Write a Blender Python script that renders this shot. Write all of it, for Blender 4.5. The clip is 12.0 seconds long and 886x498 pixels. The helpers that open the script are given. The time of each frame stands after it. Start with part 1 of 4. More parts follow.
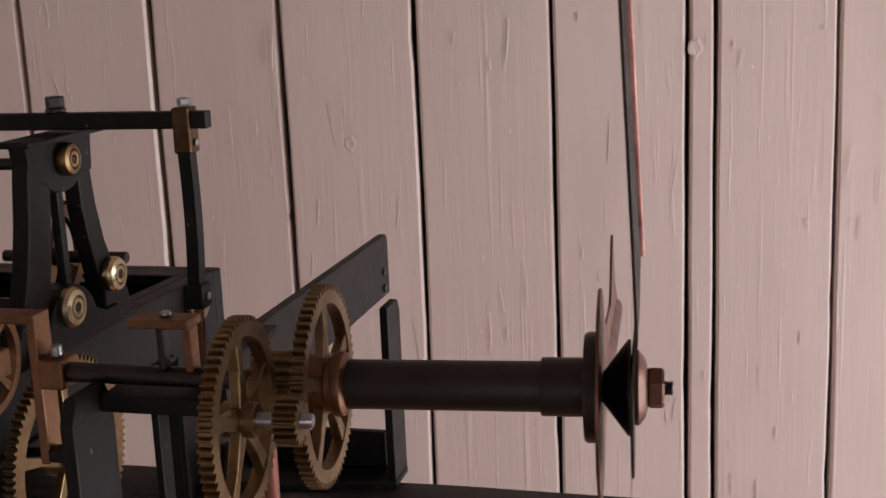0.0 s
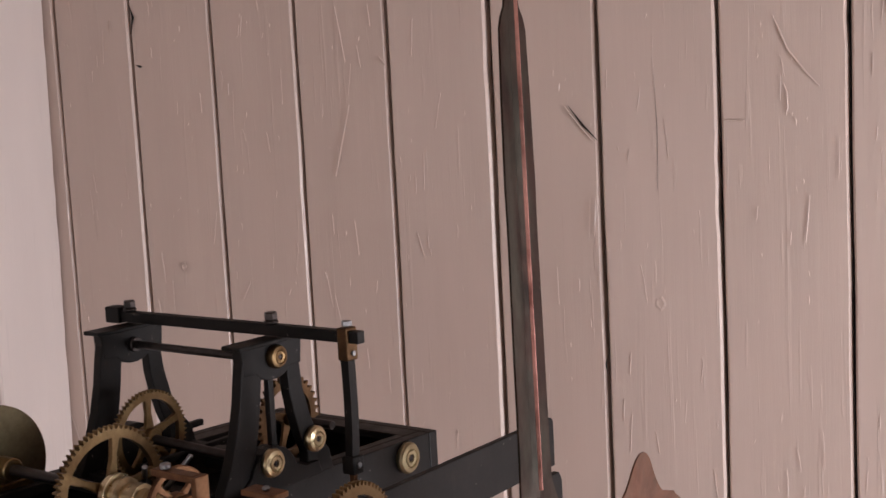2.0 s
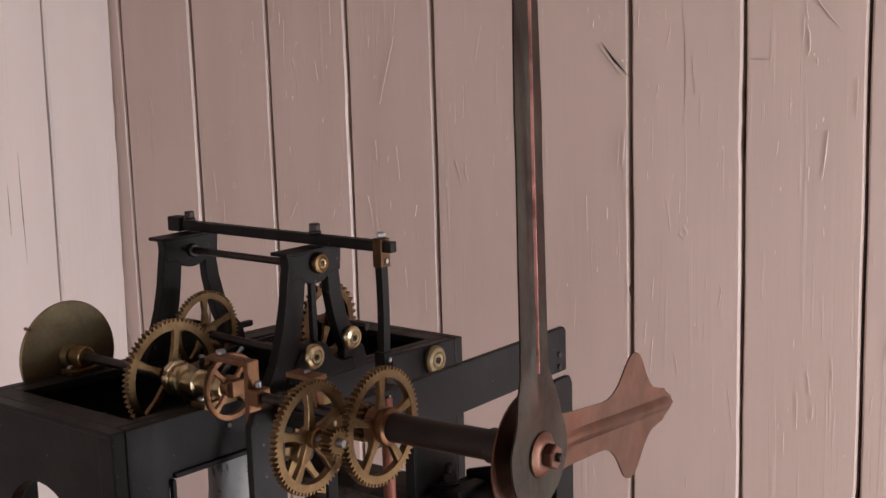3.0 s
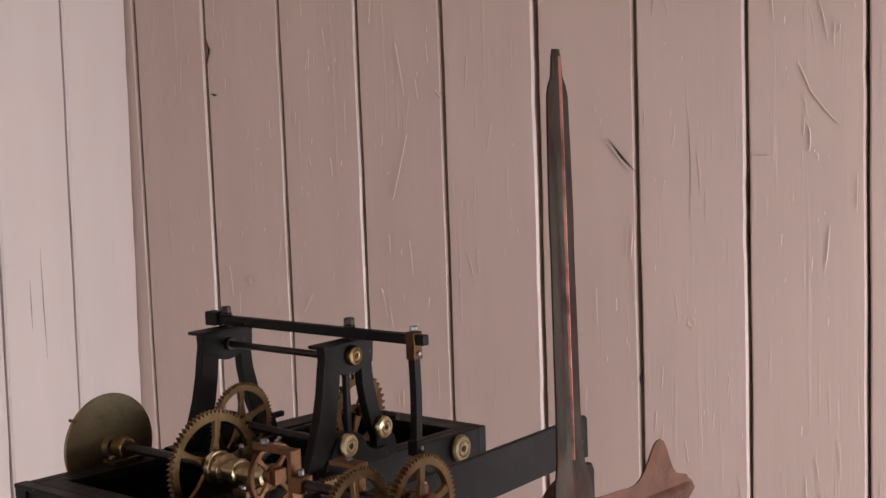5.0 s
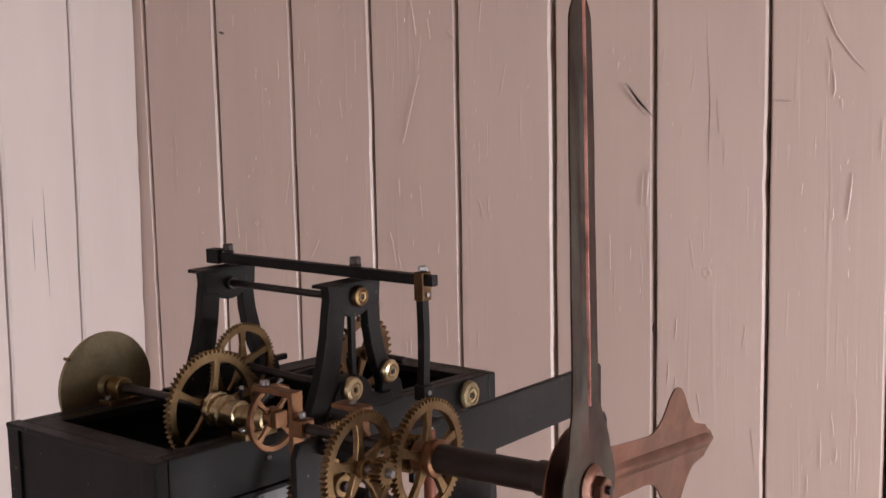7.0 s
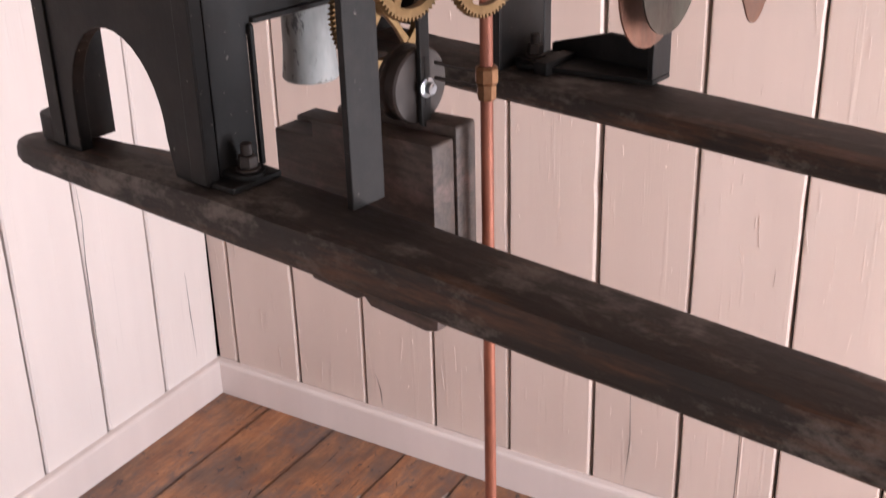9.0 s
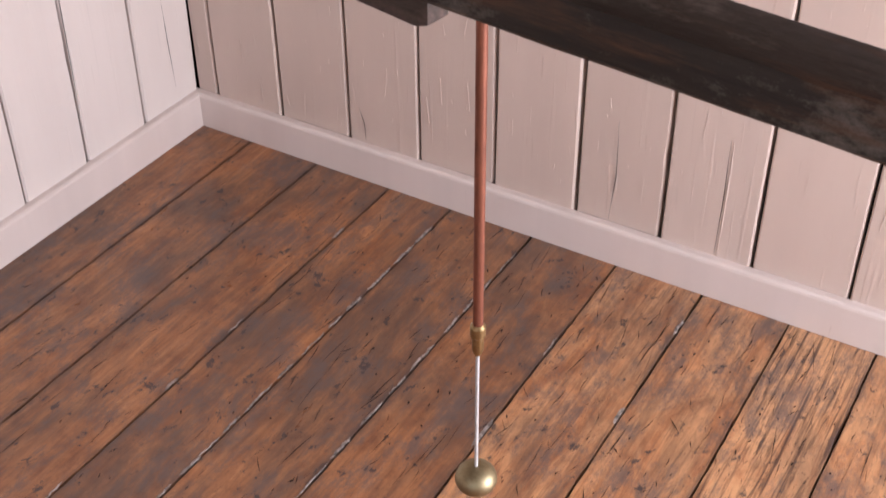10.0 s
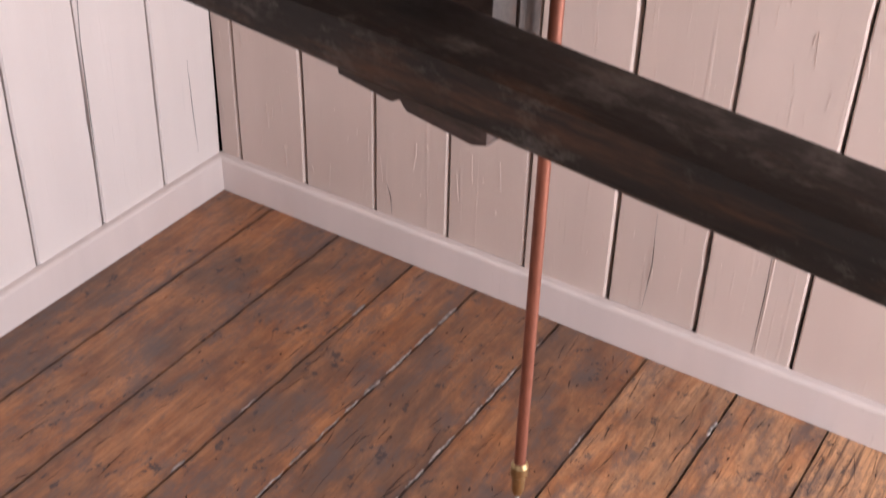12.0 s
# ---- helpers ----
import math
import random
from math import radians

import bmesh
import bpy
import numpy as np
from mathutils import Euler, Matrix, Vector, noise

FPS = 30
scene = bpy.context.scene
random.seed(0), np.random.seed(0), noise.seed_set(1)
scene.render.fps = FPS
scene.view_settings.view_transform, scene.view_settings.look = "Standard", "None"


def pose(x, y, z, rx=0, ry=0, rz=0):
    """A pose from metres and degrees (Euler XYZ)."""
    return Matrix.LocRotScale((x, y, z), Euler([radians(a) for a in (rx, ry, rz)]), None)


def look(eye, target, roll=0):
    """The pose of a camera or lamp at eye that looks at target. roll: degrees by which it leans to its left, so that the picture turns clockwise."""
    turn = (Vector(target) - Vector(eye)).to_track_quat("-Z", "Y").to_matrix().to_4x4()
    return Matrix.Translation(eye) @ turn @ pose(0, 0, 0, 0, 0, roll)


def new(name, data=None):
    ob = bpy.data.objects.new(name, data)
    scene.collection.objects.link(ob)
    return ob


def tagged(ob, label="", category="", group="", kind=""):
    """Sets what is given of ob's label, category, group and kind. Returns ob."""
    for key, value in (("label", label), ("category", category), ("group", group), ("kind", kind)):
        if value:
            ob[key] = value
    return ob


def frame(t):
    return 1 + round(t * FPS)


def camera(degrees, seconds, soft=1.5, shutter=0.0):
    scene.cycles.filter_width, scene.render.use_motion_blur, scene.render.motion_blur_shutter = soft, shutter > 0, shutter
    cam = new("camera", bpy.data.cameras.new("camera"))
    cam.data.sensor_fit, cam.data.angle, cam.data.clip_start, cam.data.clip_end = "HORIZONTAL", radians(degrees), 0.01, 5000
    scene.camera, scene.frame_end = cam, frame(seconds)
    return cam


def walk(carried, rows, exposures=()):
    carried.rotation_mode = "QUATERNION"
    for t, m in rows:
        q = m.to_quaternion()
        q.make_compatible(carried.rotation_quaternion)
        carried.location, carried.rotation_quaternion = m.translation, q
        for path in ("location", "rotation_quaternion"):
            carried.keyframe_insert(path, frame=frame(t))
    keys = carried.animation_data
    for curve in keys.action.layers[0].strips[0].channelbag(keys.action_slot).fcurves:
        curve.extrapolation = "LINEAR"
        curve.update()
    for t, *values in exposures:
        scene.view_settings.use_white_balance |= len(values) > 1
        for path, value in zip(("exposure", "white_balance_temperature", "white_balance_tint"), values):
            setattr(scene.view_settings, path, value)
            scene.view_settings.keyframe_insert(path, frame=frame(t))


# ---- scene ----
cam = camera(39.5, 12.0, 1.5, 0.2)
PATH = [
    (0, (-0.004, -0.045, 1.609), (-0.183, 1.9, 1.18), -2.4),
    (0.5, (0.096, -0.084, 1.639), (-0.333, 1.822, 1.211), -3.6),
    (1, (0.183, -0.065, 1.656), (-0.484, 1.79, 1.314), -3.2),
    (1.5, (0.254, -0.08, 1.689), (-0.608, 1.699, 1.388), -1.4),
    (2, (0.281, -0.165, 1.707), (-0.627, 1.602, 1.477), -2.9),
    (2.5, (0.319, -0.226, 1.701), (-0.621, 1.515, 1.411), -3.0),
    (2.7, (0.338, -0.24, 1.705), (-0.631, 1.477, 1.367), -1.7),
    (4.3, (0.365, -0.332, 1.725), (-0.601, 1.397, 1.446), -2.3),
    (4.5, (0.356, -0.326, 1.726), (-0.61, 1.409, 1.496), -2.3),
    (5, (0.353, -0.325, 1.726), (-0.617, 1.413, 1.531), -2.0),
    (5.5, (0.346, -0.323, 1.724), (-0.636, 1.41, 1.542), -2.0),
    (6, (0.344, -0.319, 1.725), (-0.638, 1.413, 1.537), -1.8),
    (6.5, (0.344, -0.315, 1.722), (-0.63, 1.42, 1.517), -1.7),
    (6.7, (0.339, -0.304, 1.716), (-0.633, 1.43, 1.493), -1.5),
    (8.3, (0.297, -0.235, 1.660), (-0.739, 1.362, 1.051), -0.6),
    (8.5, (0.293, -0.235, 1.643), (-0.733, 1.348, 0.980), -0.7),
    (8.8, (0.281, -0.238, 1.626), (-0.694, 1.315, 0.829), -1.5),
    (9, (0.281, -0.236, 1.614), (-0.667, 1.294, 0.739), -1.6),
    (9.5, (0.276, -0.224, 1.575), (-0.619, 1.232, 0.541), -0.9),
    (10, (0.264, -0.220, 1.552), (-0.556, 1.140, 0.339), -0.5),
    (10.5, (0.258, -0.221, 1.527), (-0.525, 1.086, 0.231), 0.0),
    (11, (0.244, -0.213, 1.517), (-0.512, 1.048, 0.162), 0.5),
    (11.5, (0.234, -0.185, 1.521), (-0.572, 1.091, 0.205), 1.1),
    (12, (0.180, -0.134, 1.542), (-0.684, 1.258, 0.394), 1.6),
]
EXPOSURES = [(t, stops, kelvin, 15) for t, stops, kelvin in ((0, -0.28, 6180), (0.5, -0.18, 6230), (1.5, -0.03, 6280), (2.7, -0.03, 6280), (4.5, 0.0, 6280), (6.6, -0.03, 6280), (8.3, 1.0, 6200), (9.0, 0.84, 6160), (9.6, 0.60, 6140), (10.5, 0.60, 6120), (12, 0.6, 6120))]
walk(cam, [(t, look(eye, target, roll)) for t, eye, target, roll in PATH], EXPOSURES)

# ---- world and light ----
world = bpy.data.worlds.new("sky")
scene.world = world
world.use_nodes = True
wn = world.node_tree.nodes
sky = wn.new("ShaderNodeTexSky")
sky.sky_type = "NISHITA"
sky.sun_disc = False
sky.sun_elevation = radians(35)
sky.sun_rotation = radians(200)
world.node_tree.links.new(sky.outputs[0], wn["Background"].inputs[0])
wn["Background"].inputs[1].default_value = 0.1


def area_lamp(name, m, sx, sy, watts, colour):
    d = bpy.data.lights.new(name, "AREA")
    d.shape, d.size, d.size_y, d.energy, d.color = "RECTANGLE", sx, sy, watts, colour
    ob = new(name, d)
    ob.matrix_world = m
    return ob


# room: inner faces
XW, XE, YS, YN, ZC = -1.549, 1.6, -2.3, 1.67, 2.45
# openings: east window (y0, y1, z0, z1), added south fill opening (x0, x1, z0, z1)
WE = (0.15, 1.25, 0.4, 1.62)
WS = (-0.2, 1.2, 0.9, 2.1)
area_lamp("east_window_light", look((XE + 0.12, (WE[0] + WE[1]) / 2, (WE[2] + WE[3]) / 2), (XW, (WE[0] + WE[1]) / 2, 1.2)),
          WE[1] - WE[0], WE[3] - WE[2], 59.5, (1.0, 0.97, 0.97))
# weak fill added from the south; no window is known there
area_lamp("south_window_light", look(((WS[0] + WS[1]) / 2, YS - 0.12, (WS[2] + WS[3]) / 2), ((WS[0] + WS[1]) / 2, YN, 1.3)),
          WS[1] - WS[0], WS[3] - WS[2], 10, (1.0, 0.97, 0.97))


# ---- materials ----
class Mat:
    """A node material with a few short ways to wire it."""

    def __init__(self, name):
        self.m = bpy.data.materials.new(name)
        self.m.use_nodes = True
        self.t = self.m.node_tree
        self.b = self.t.nodes["Principled BSDF"]
        self.co = self.node("ShaderNodeTexCoord").outputs["Object"]

    def node(self, kind, **values):
        n = self.t.nodes.new(kind)
        for k, v in values.items():
            n.inputs[k.replace("_", " ")].default_value = v
        return n

    def link(self, a, b):
        self.t.links.new(a, b)

    def mapped(self, scale, by=None, offset=None):
        n = self.node("ShaderNodeMapping")
        n.inputs["Scale"].default_value = scale
        self.link(by or self.co, n.inputs["Vector"])
        if offset:
            self.link(offset, n.inputs["Location"])
        return n.outputs[0]

    def noise(self, vec, scale, detail=4, rough=0.55, distortion=0.0):
        n = self.node("ShaderNodeTexNoise", Scale=scale, Detail=detail, Roughness=rough, Distortion=distortion)
        self.link(vec, n.inputs["Vector"])
        return n.outputs["Fac"]

    def ramp(self, fac, *stops):
        n = self.node("ShaderNodeValToRGB")
        e = n.color_ramp.elements
        while len(e) < len(stops):
            e.new(0.5)
        for s, (p, c) in zip(e, stops):
            s.position = p
            s.color = (c, c, c, 1) if isinstance(c, (int, float)) else (*c, 1)
        self.link(fac, n.inputs[0])
        return n.outputs[0]

    def mix(self, fac, a, b, kind="MIX"):
        n = self.t.nodes.new("ShaderNodeMix")
        n.data_type, n.blend_type = "RGBA", kind
        for sock, v in ((n.inputs[0], fac), (n.inputs[6], a), (n.inputs[7], b)):
            if isinstance(v, (int, float)):
                sock.default_value = v
            elif isinstance(v, tuple):
                sock.default_value = (*v, 1)
            else:
                self.link(v, sock)
        return n.outputs[2]

    def rand(self):
        return self.node("ShaderNodeObjectInfo").outputs["Random"]

    def bump(self, height, strength, distance):
        n = self.node("ShaderNodeBump", Strength=strength, Distance=distance)
        self.link(height, n.inputs["Height"])
        if self.b.inputs["Normal"].is_linked:
            self.link(self.b.inputs["Normal"].links[0].from_socket, n.inputs["Normal"])
        self.link(n.outputs[0], self.b.inputs["Normal"])

    def set(self, colour=None, rough=None, metal=None):
        for v, k in ((colour, "Base Color"), (rough, "Roughness"), (metal, "Metallic")):
            if v is None:
                continue
            if isinstance(v, (int, float)):
                self.b.inputs[k].default_value = v
            elif isinstance(v, tuple):
                self.b.inputs[k].default_value = (*v, 1)
            else:
                self.link(v, self.b.inputs[k])
        return self


def painted_board(name, tint, relief=1.0):
    """Old oil paint on pine boards, brushed along the board (z). relief: how far the grain shows through."""
    k = Mat(name)
    off = k.node("ShaderNodeCombineXYZ")
    mul = k.node("ShaderNodeMath")
    mul.operation = "MULTIPLY"
    mul.inputs[1].default_value = 37.0
    k.link(k.rand(), mul.inputs[0])
    for i in range(3):
        k.link(mul.outputs[0], off.inputs[i])
    v = k.mapped((1, 1, 0.05), offset=off.outputs[0])
    grain = k.noise(v, 75, 6, 0.65, 0.15)
    broad = k.noise(k.mapped((1, 1, 0.16), offset=off.outputs[0]), 11, 3)
    blot = k.noise(k.mapped((1, 1, 0.5), offset=off.outputs[0]), 3.2, 3)
    col = k.mix(k.ramp(broad, (0.3, 0.0), (0.75, 1.0)), tuple(c * 0.92 for c in tint), tuple(min(1, c * 1.03) for c in tint))
    col = k.mix(k.ramp(blot, (0.45, 0.0), (0.8, 0.35)), col, tuple(c * f for c, f in zip(tint, (0.93, 0.9, 0.86))))
    col = k.mix(k.ramp(k.rand(), (0.0, 0.0), (1.0, 0.5)), col, tuple(c * f for c, f in zip(tint, (0.90, 0.88, 0.86))))
    dark = k.ramp(k.noise(k.mapped((1, 1, 0.035), offset=off.outputs[0]), 85, 3, 0.5, 0.3), (0.70, 0.0), (0.76, 0.35 * relief))
    col = k.mix(dark, col, tuple(c * 0.78 for c in tint))
    k.set(col, k.ramp(grain, (0.3, 0.27), (0.7, 0.42)))
    k.bump(grain, 0.44 * relief, 0.0014)
    k.bump(k.ramp(k.noise(k.mapped((1, 1, 0.03), offset=off.outputs[0]), 60, 3, 0.55, 0.15), (0.62, 0.0), (0.74, 1.0)), 0.42 * relief, 0.0013)
    k.bump(k.ramp(k.noise(k.mapped((1, 1, 0.06), offset=off.outputs[0]), 130, 2, 0.5, 0.1), (0.66, 0.0), (0.72, 1.0)), 0.36 * relief, 0.0010)
    k.bump(broad, 0.25, 0.004)
    return k.m


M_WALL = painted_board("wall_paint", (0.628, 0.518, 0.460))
# west paint: whiter, and paler still to carry window light in its colour
M_WALL_L = painted_board("wall_paint_pale_lit", (0.80, 0.735, 0.705))
M_TRIM = painted_board("trim_paint", (0.72, 0.635, 0.60), 0.2)


def plain(name, colour, rough, metal=0.0, vary=0.15, scale=40, bump=0.0):
    k = Mat(name)
    n = k.noise(k.co, scale, 5, 0.6)
    big = k.noise(k.co, scale * 0.17, 3)
    lo, hi = tuple(c * (1 - vary) for c in colour), tuple(c * (1 + vary) for c in colour)
    col = k.mix(k.ramp(n, (0.35, 0.0), (0.65, 1.0)), lo, hi)
    col = k.mix(k.ramp(big, (0.4, 0.0), (0.7, 0.6)), col, tuple(c * (1 - 1.3 * vary) for c in colour))
    k.set(col, k.ramp(n, (0.3, max(0.05, rough - 0.08)), (0.7, rough + 0.1)), metal)
    if bump:
        k.bump(n, 0.3, bump)
    return k.m


M_GAP = plain("gap_dark", (0.012, 0.009, 0.008), 0.95)
# unseen ceiling, darkened so less light bounces onto the upper walls
M_CEIL = plain("dim_ceiling", (0.40, 0.32, 0.27), 0.85, 0, 0.1, 8)
M_PLASTER = plain("plaster", (0.72, 0.68, 0.64), 0.9, 0, 0.04, 8)


def iron_paint():
    """Thick old black paint on cast iron: brush marks, dust, and small chips."""
    k = Mat("black_iron_paint")
    fine = k.noise(k.co, 260, 4, 0.6)
    wear = k.noise(k.co, 30, 6, 0.7)
    brushed = k.noise(k.mapped((1, 1, 0.12)), 120, 4, 0.6)
    col = k.mix(k.ramp(wear, (0.35, 0.0), (0.75, 1.0)), (0.0045, 0.0042, 0.0042), (0.013, 0.0115, 0.0108))
    dust = k.ramp(k.noise(k.co, 12, 7, 0.72), (0.50, 0.0), (0.72, 0.6))
    col = k.mix(dust, col, (0.024, 0.020, 0.018))
    col = k.mix(k.ramp(brushed, (0.6, 0.0), (0.8, 0.25)), col, (0.035, 0.033, 0.032))
    chips = k.ramp(k.noise(k.co, 150, 3, 0.6), (0.705, 0.0), (0.72, 0.8))
    col = k.mix(chips, col, (0.16, 0.14, 0.125))
    k.set(col, k.ramp(wear, (0.3, 0.38), (0.75, 0.62)), 0.0)
    k.b.inputs["Specular IOR Level"].default_value = 0.18
    k.bump(fine, 0.15, 0.0007)
    k.bump(brushed, 0.12, 0.0008)
    k.bump(wear, 0.15, 0.002)
    return k.m


def brass(name, colour, tarnish, rough, amount):
    k = Mat(name)
    big = k.noise(k.co, 34, 5, 0.65)
    fine = k.noise(k.co, 300, 3)
    col = k.mix(k.ramp(big, (0.32, amount), (0.72, 0.0)), colour, tarnish)
    col = k.mix(k.ramp(fine, (0.4, 0.0), (0.75, 0.25)), col, tuple(c * 0.6 for c in tarnish))
    k.set(col, k.ramp(big, (0.3, rough + 0.12), (0.7, rough - 0.06)), 1.0)
    k.bump(fine, 0.05, 0.0004)
    return k.m


M_IRON = iron_paint()
M_BRASS = brass("tarnished_brass", (0.28, 0.188, 0.094), (0.13, 0.078, 0.036), 0.40, 0.9)
M_BRASS_B = brass("polished_brass", (0.50, 0.385, 0.205), (0.27, 0.18, 0.085), 0.33, 0.8)
M_BUSH = brass("pale_brass", (0.62, 0.52, 0.33), (0.36, 0.27, 0.15), 0.30, 0.6)
M_BRASS_D = brass("dull_disc_brass", (0.40, 0.34, 0.21), (0.25, 0.20, 0.115), 0.46, 0.8)
M_BRASS_K = brass("browned_brass", (0.15, 0.088, 0.045), (0.055, 0.032, 0.018), 0.48, 0.9)
M_BRONZE = brass("bronze_casting", (0.27, 0.145, 0.078), (0.115, 0.057, 0.031), 0.44, 0.85)
M_WIRE = plain("galvanised_wire", (0.62, 0.62, 0.63), 0.42, 0.35, 0.1, 120)
M_STEEL = plain("bright_steel", (0.34, 0.35, 0.37), 0.33, 1.0, 0.1, 120)
M_DARKSTEEL = plain("blued_steel", (0.05, 0.042, 0.04), 0.38, 0.8, 0.3, 90, 0.0004)
M_TUBE = plain("browned_iron_tube", (0.029, 0.021, 0.018), 0.42, 0.35, 0.35, 60, 0.0005)
def pot_paint():
    k = Mat("chipped_grey_paint")
    v = k.noise(k.mapped((1, 1, 0.4)), 60, 6, 0.7)
    big = k.noise(k.mapped((1, 1, 0.3)), 26, 4, 0.6)
    col = k.mix(k.ramp(big, (0.35, 0.0), (0.65, 1.0)), (0.12, 0.122, 0.12), (0.27, 0.275, 0.27))
    col = k.mix(k.ramp(v, (0.56, 0.0), (0.61, 0.85)), col, (0.035, 0.033, 0.032))
    k.set(col, 0.7)
    k.b.inputs["Specular IOR Level"].default_value = 0.3
    k.bump(v, 0.3, 0.001)
    return k.m


M_POT = pot_paint()


def copper(name, lo, hi, green_hi, dull=0.0):
    """Hammered copper sheet with brown and green patina."""
    k = Mat(name)
    big = k.noise(k.co, 20, 6, 0.7, 0.4)
    fine = k.noise(k.co, 240, 4)
    col = k.mix(k.ramp(big, (0.3, 0.0), (0.66, 1.0)), lo, hi)
    green = k.ramp(k.noise(k.mapped((1, 1, 0.3)), 34, 5, 0.7), (0.44, 0.0), (0.66, green_hi))
    col = k.mix(green, col, (0.044, 0.040, 0.028))
    k.set(col, k.ramp(big, (0.3, 0.52 + dull), (0.7, 0.36 + dull)), k.ramp(green, (0.0, 0.9 - 2 * dull), (1.0, 0.35)))
    k.b.inputs["Specular IOR Level"].default_value = 0.5 - 2 * dull
    k.bump(fine, 0.1, 0.0005)
    k.bump(big, 0.1, 0.002)
    return k.m


M_COPPER = copper("patinated_copper", (0.095, 0.045, 0.031), (0.205, 0.094, 0.060), 0.45)
M_COPPER_D = copper("dark_green_copper", (0.012, 0.008, 0.006), (0.044, 0.020, 0.014), 0.85, 0.10)
# rib copper, lightened to pink so its colour holds the specular line
M_RIB = copper("highlight_copper", (0.16, 0.06, 0.048), (0.72, 0.36, 0.30), 0.3)


def dull_rod():
    """Reddish copper gone brown, dull, with darker drawn streaks along its length."""
    k = Mat("dull_copper_rod")
    big = k.noise(k.mapped((1, 1, 0.15)), 60, 5, 0.65)
    fine = k.noise(k.mapped((1, 1, 0.3)), 300, 3)
    col = k.mix(k.ramp(big, (0.32, 0.0), (0.70, 1.0)), (0.135, 0.045, 0.027), (0.30, 0.105, 0.062))
    col = k.mix(k.ramp(fine, (0.55, 0.0), (0.75, 0.4)), col, (0.07, 0.03, 0.022))
    k.set(col, k.ramp(big, (0.3, 0.62), (0.7, 0.46)), 0.55)
    k.bump(fine, 0.12, 0.0005)
    return k.m


M_ROD = dull_rod()


def old_timber(name, f, dust, rusty):
    """Dark oiled beam with dusty rubbed patches and rusty streaks along the grain (x)."""
    k = Mat(name)
    grain = k.noise(k.mapped((0.08, 1, 1)), 150, 6, 0.68, 0.6)
    saw = k.noise(k.mapped((1, 1, 0.1)), 130, 3, 0.6)
    big = k.noise(k.mapped((0.55, 1, 1)), 20, 9, 0.8, 0.0)
    col = k.mix(k.ramp(grain, (0.3, 0.0), (0.7, 1.0)), tuple(c * f for c in (0.013, 0.009, 0.0075)), tuple(c * f for c in (0.036, 0.026, 0.021)))
    col = k.mix(k.ramp(big, (0.50, 0.0), (0.63, 0.85)), col, dust)
    col = k.mix(k.ramp(big, (0.30, 0.8), (0.44, 0.0)), col, (0.010, 0.008, 0.008))
    rust = k.ramp(k.noise(k.mapped((0.12, 1, 1)), 34, 6, 0.75), (0.54, 0.0), (0.68, rusty))
    col = k.mix(rust, col, (0.10, 0.043, 0.020))
    k.set(col, k.ramp(big, (0.3, 0.45), (0.7, 0.75)))
    k.b.inputs["Specular IOR Level"].default_value = 0.35
    k.bump(grain, 0.4, 0.0016)
    k.bump(saw, 0.12, 0.001)
    k.bump(big, 0.25, 0.003)
    return k.m


M_BEAM = old_timber("dark_oiled_timber", 0.75, (0.135, 0.117, 0.103), 0.65)
M_PLANK = old_timber("weathered_plank", 1.9, (0.125, 0.082, 0.072), 0.35)


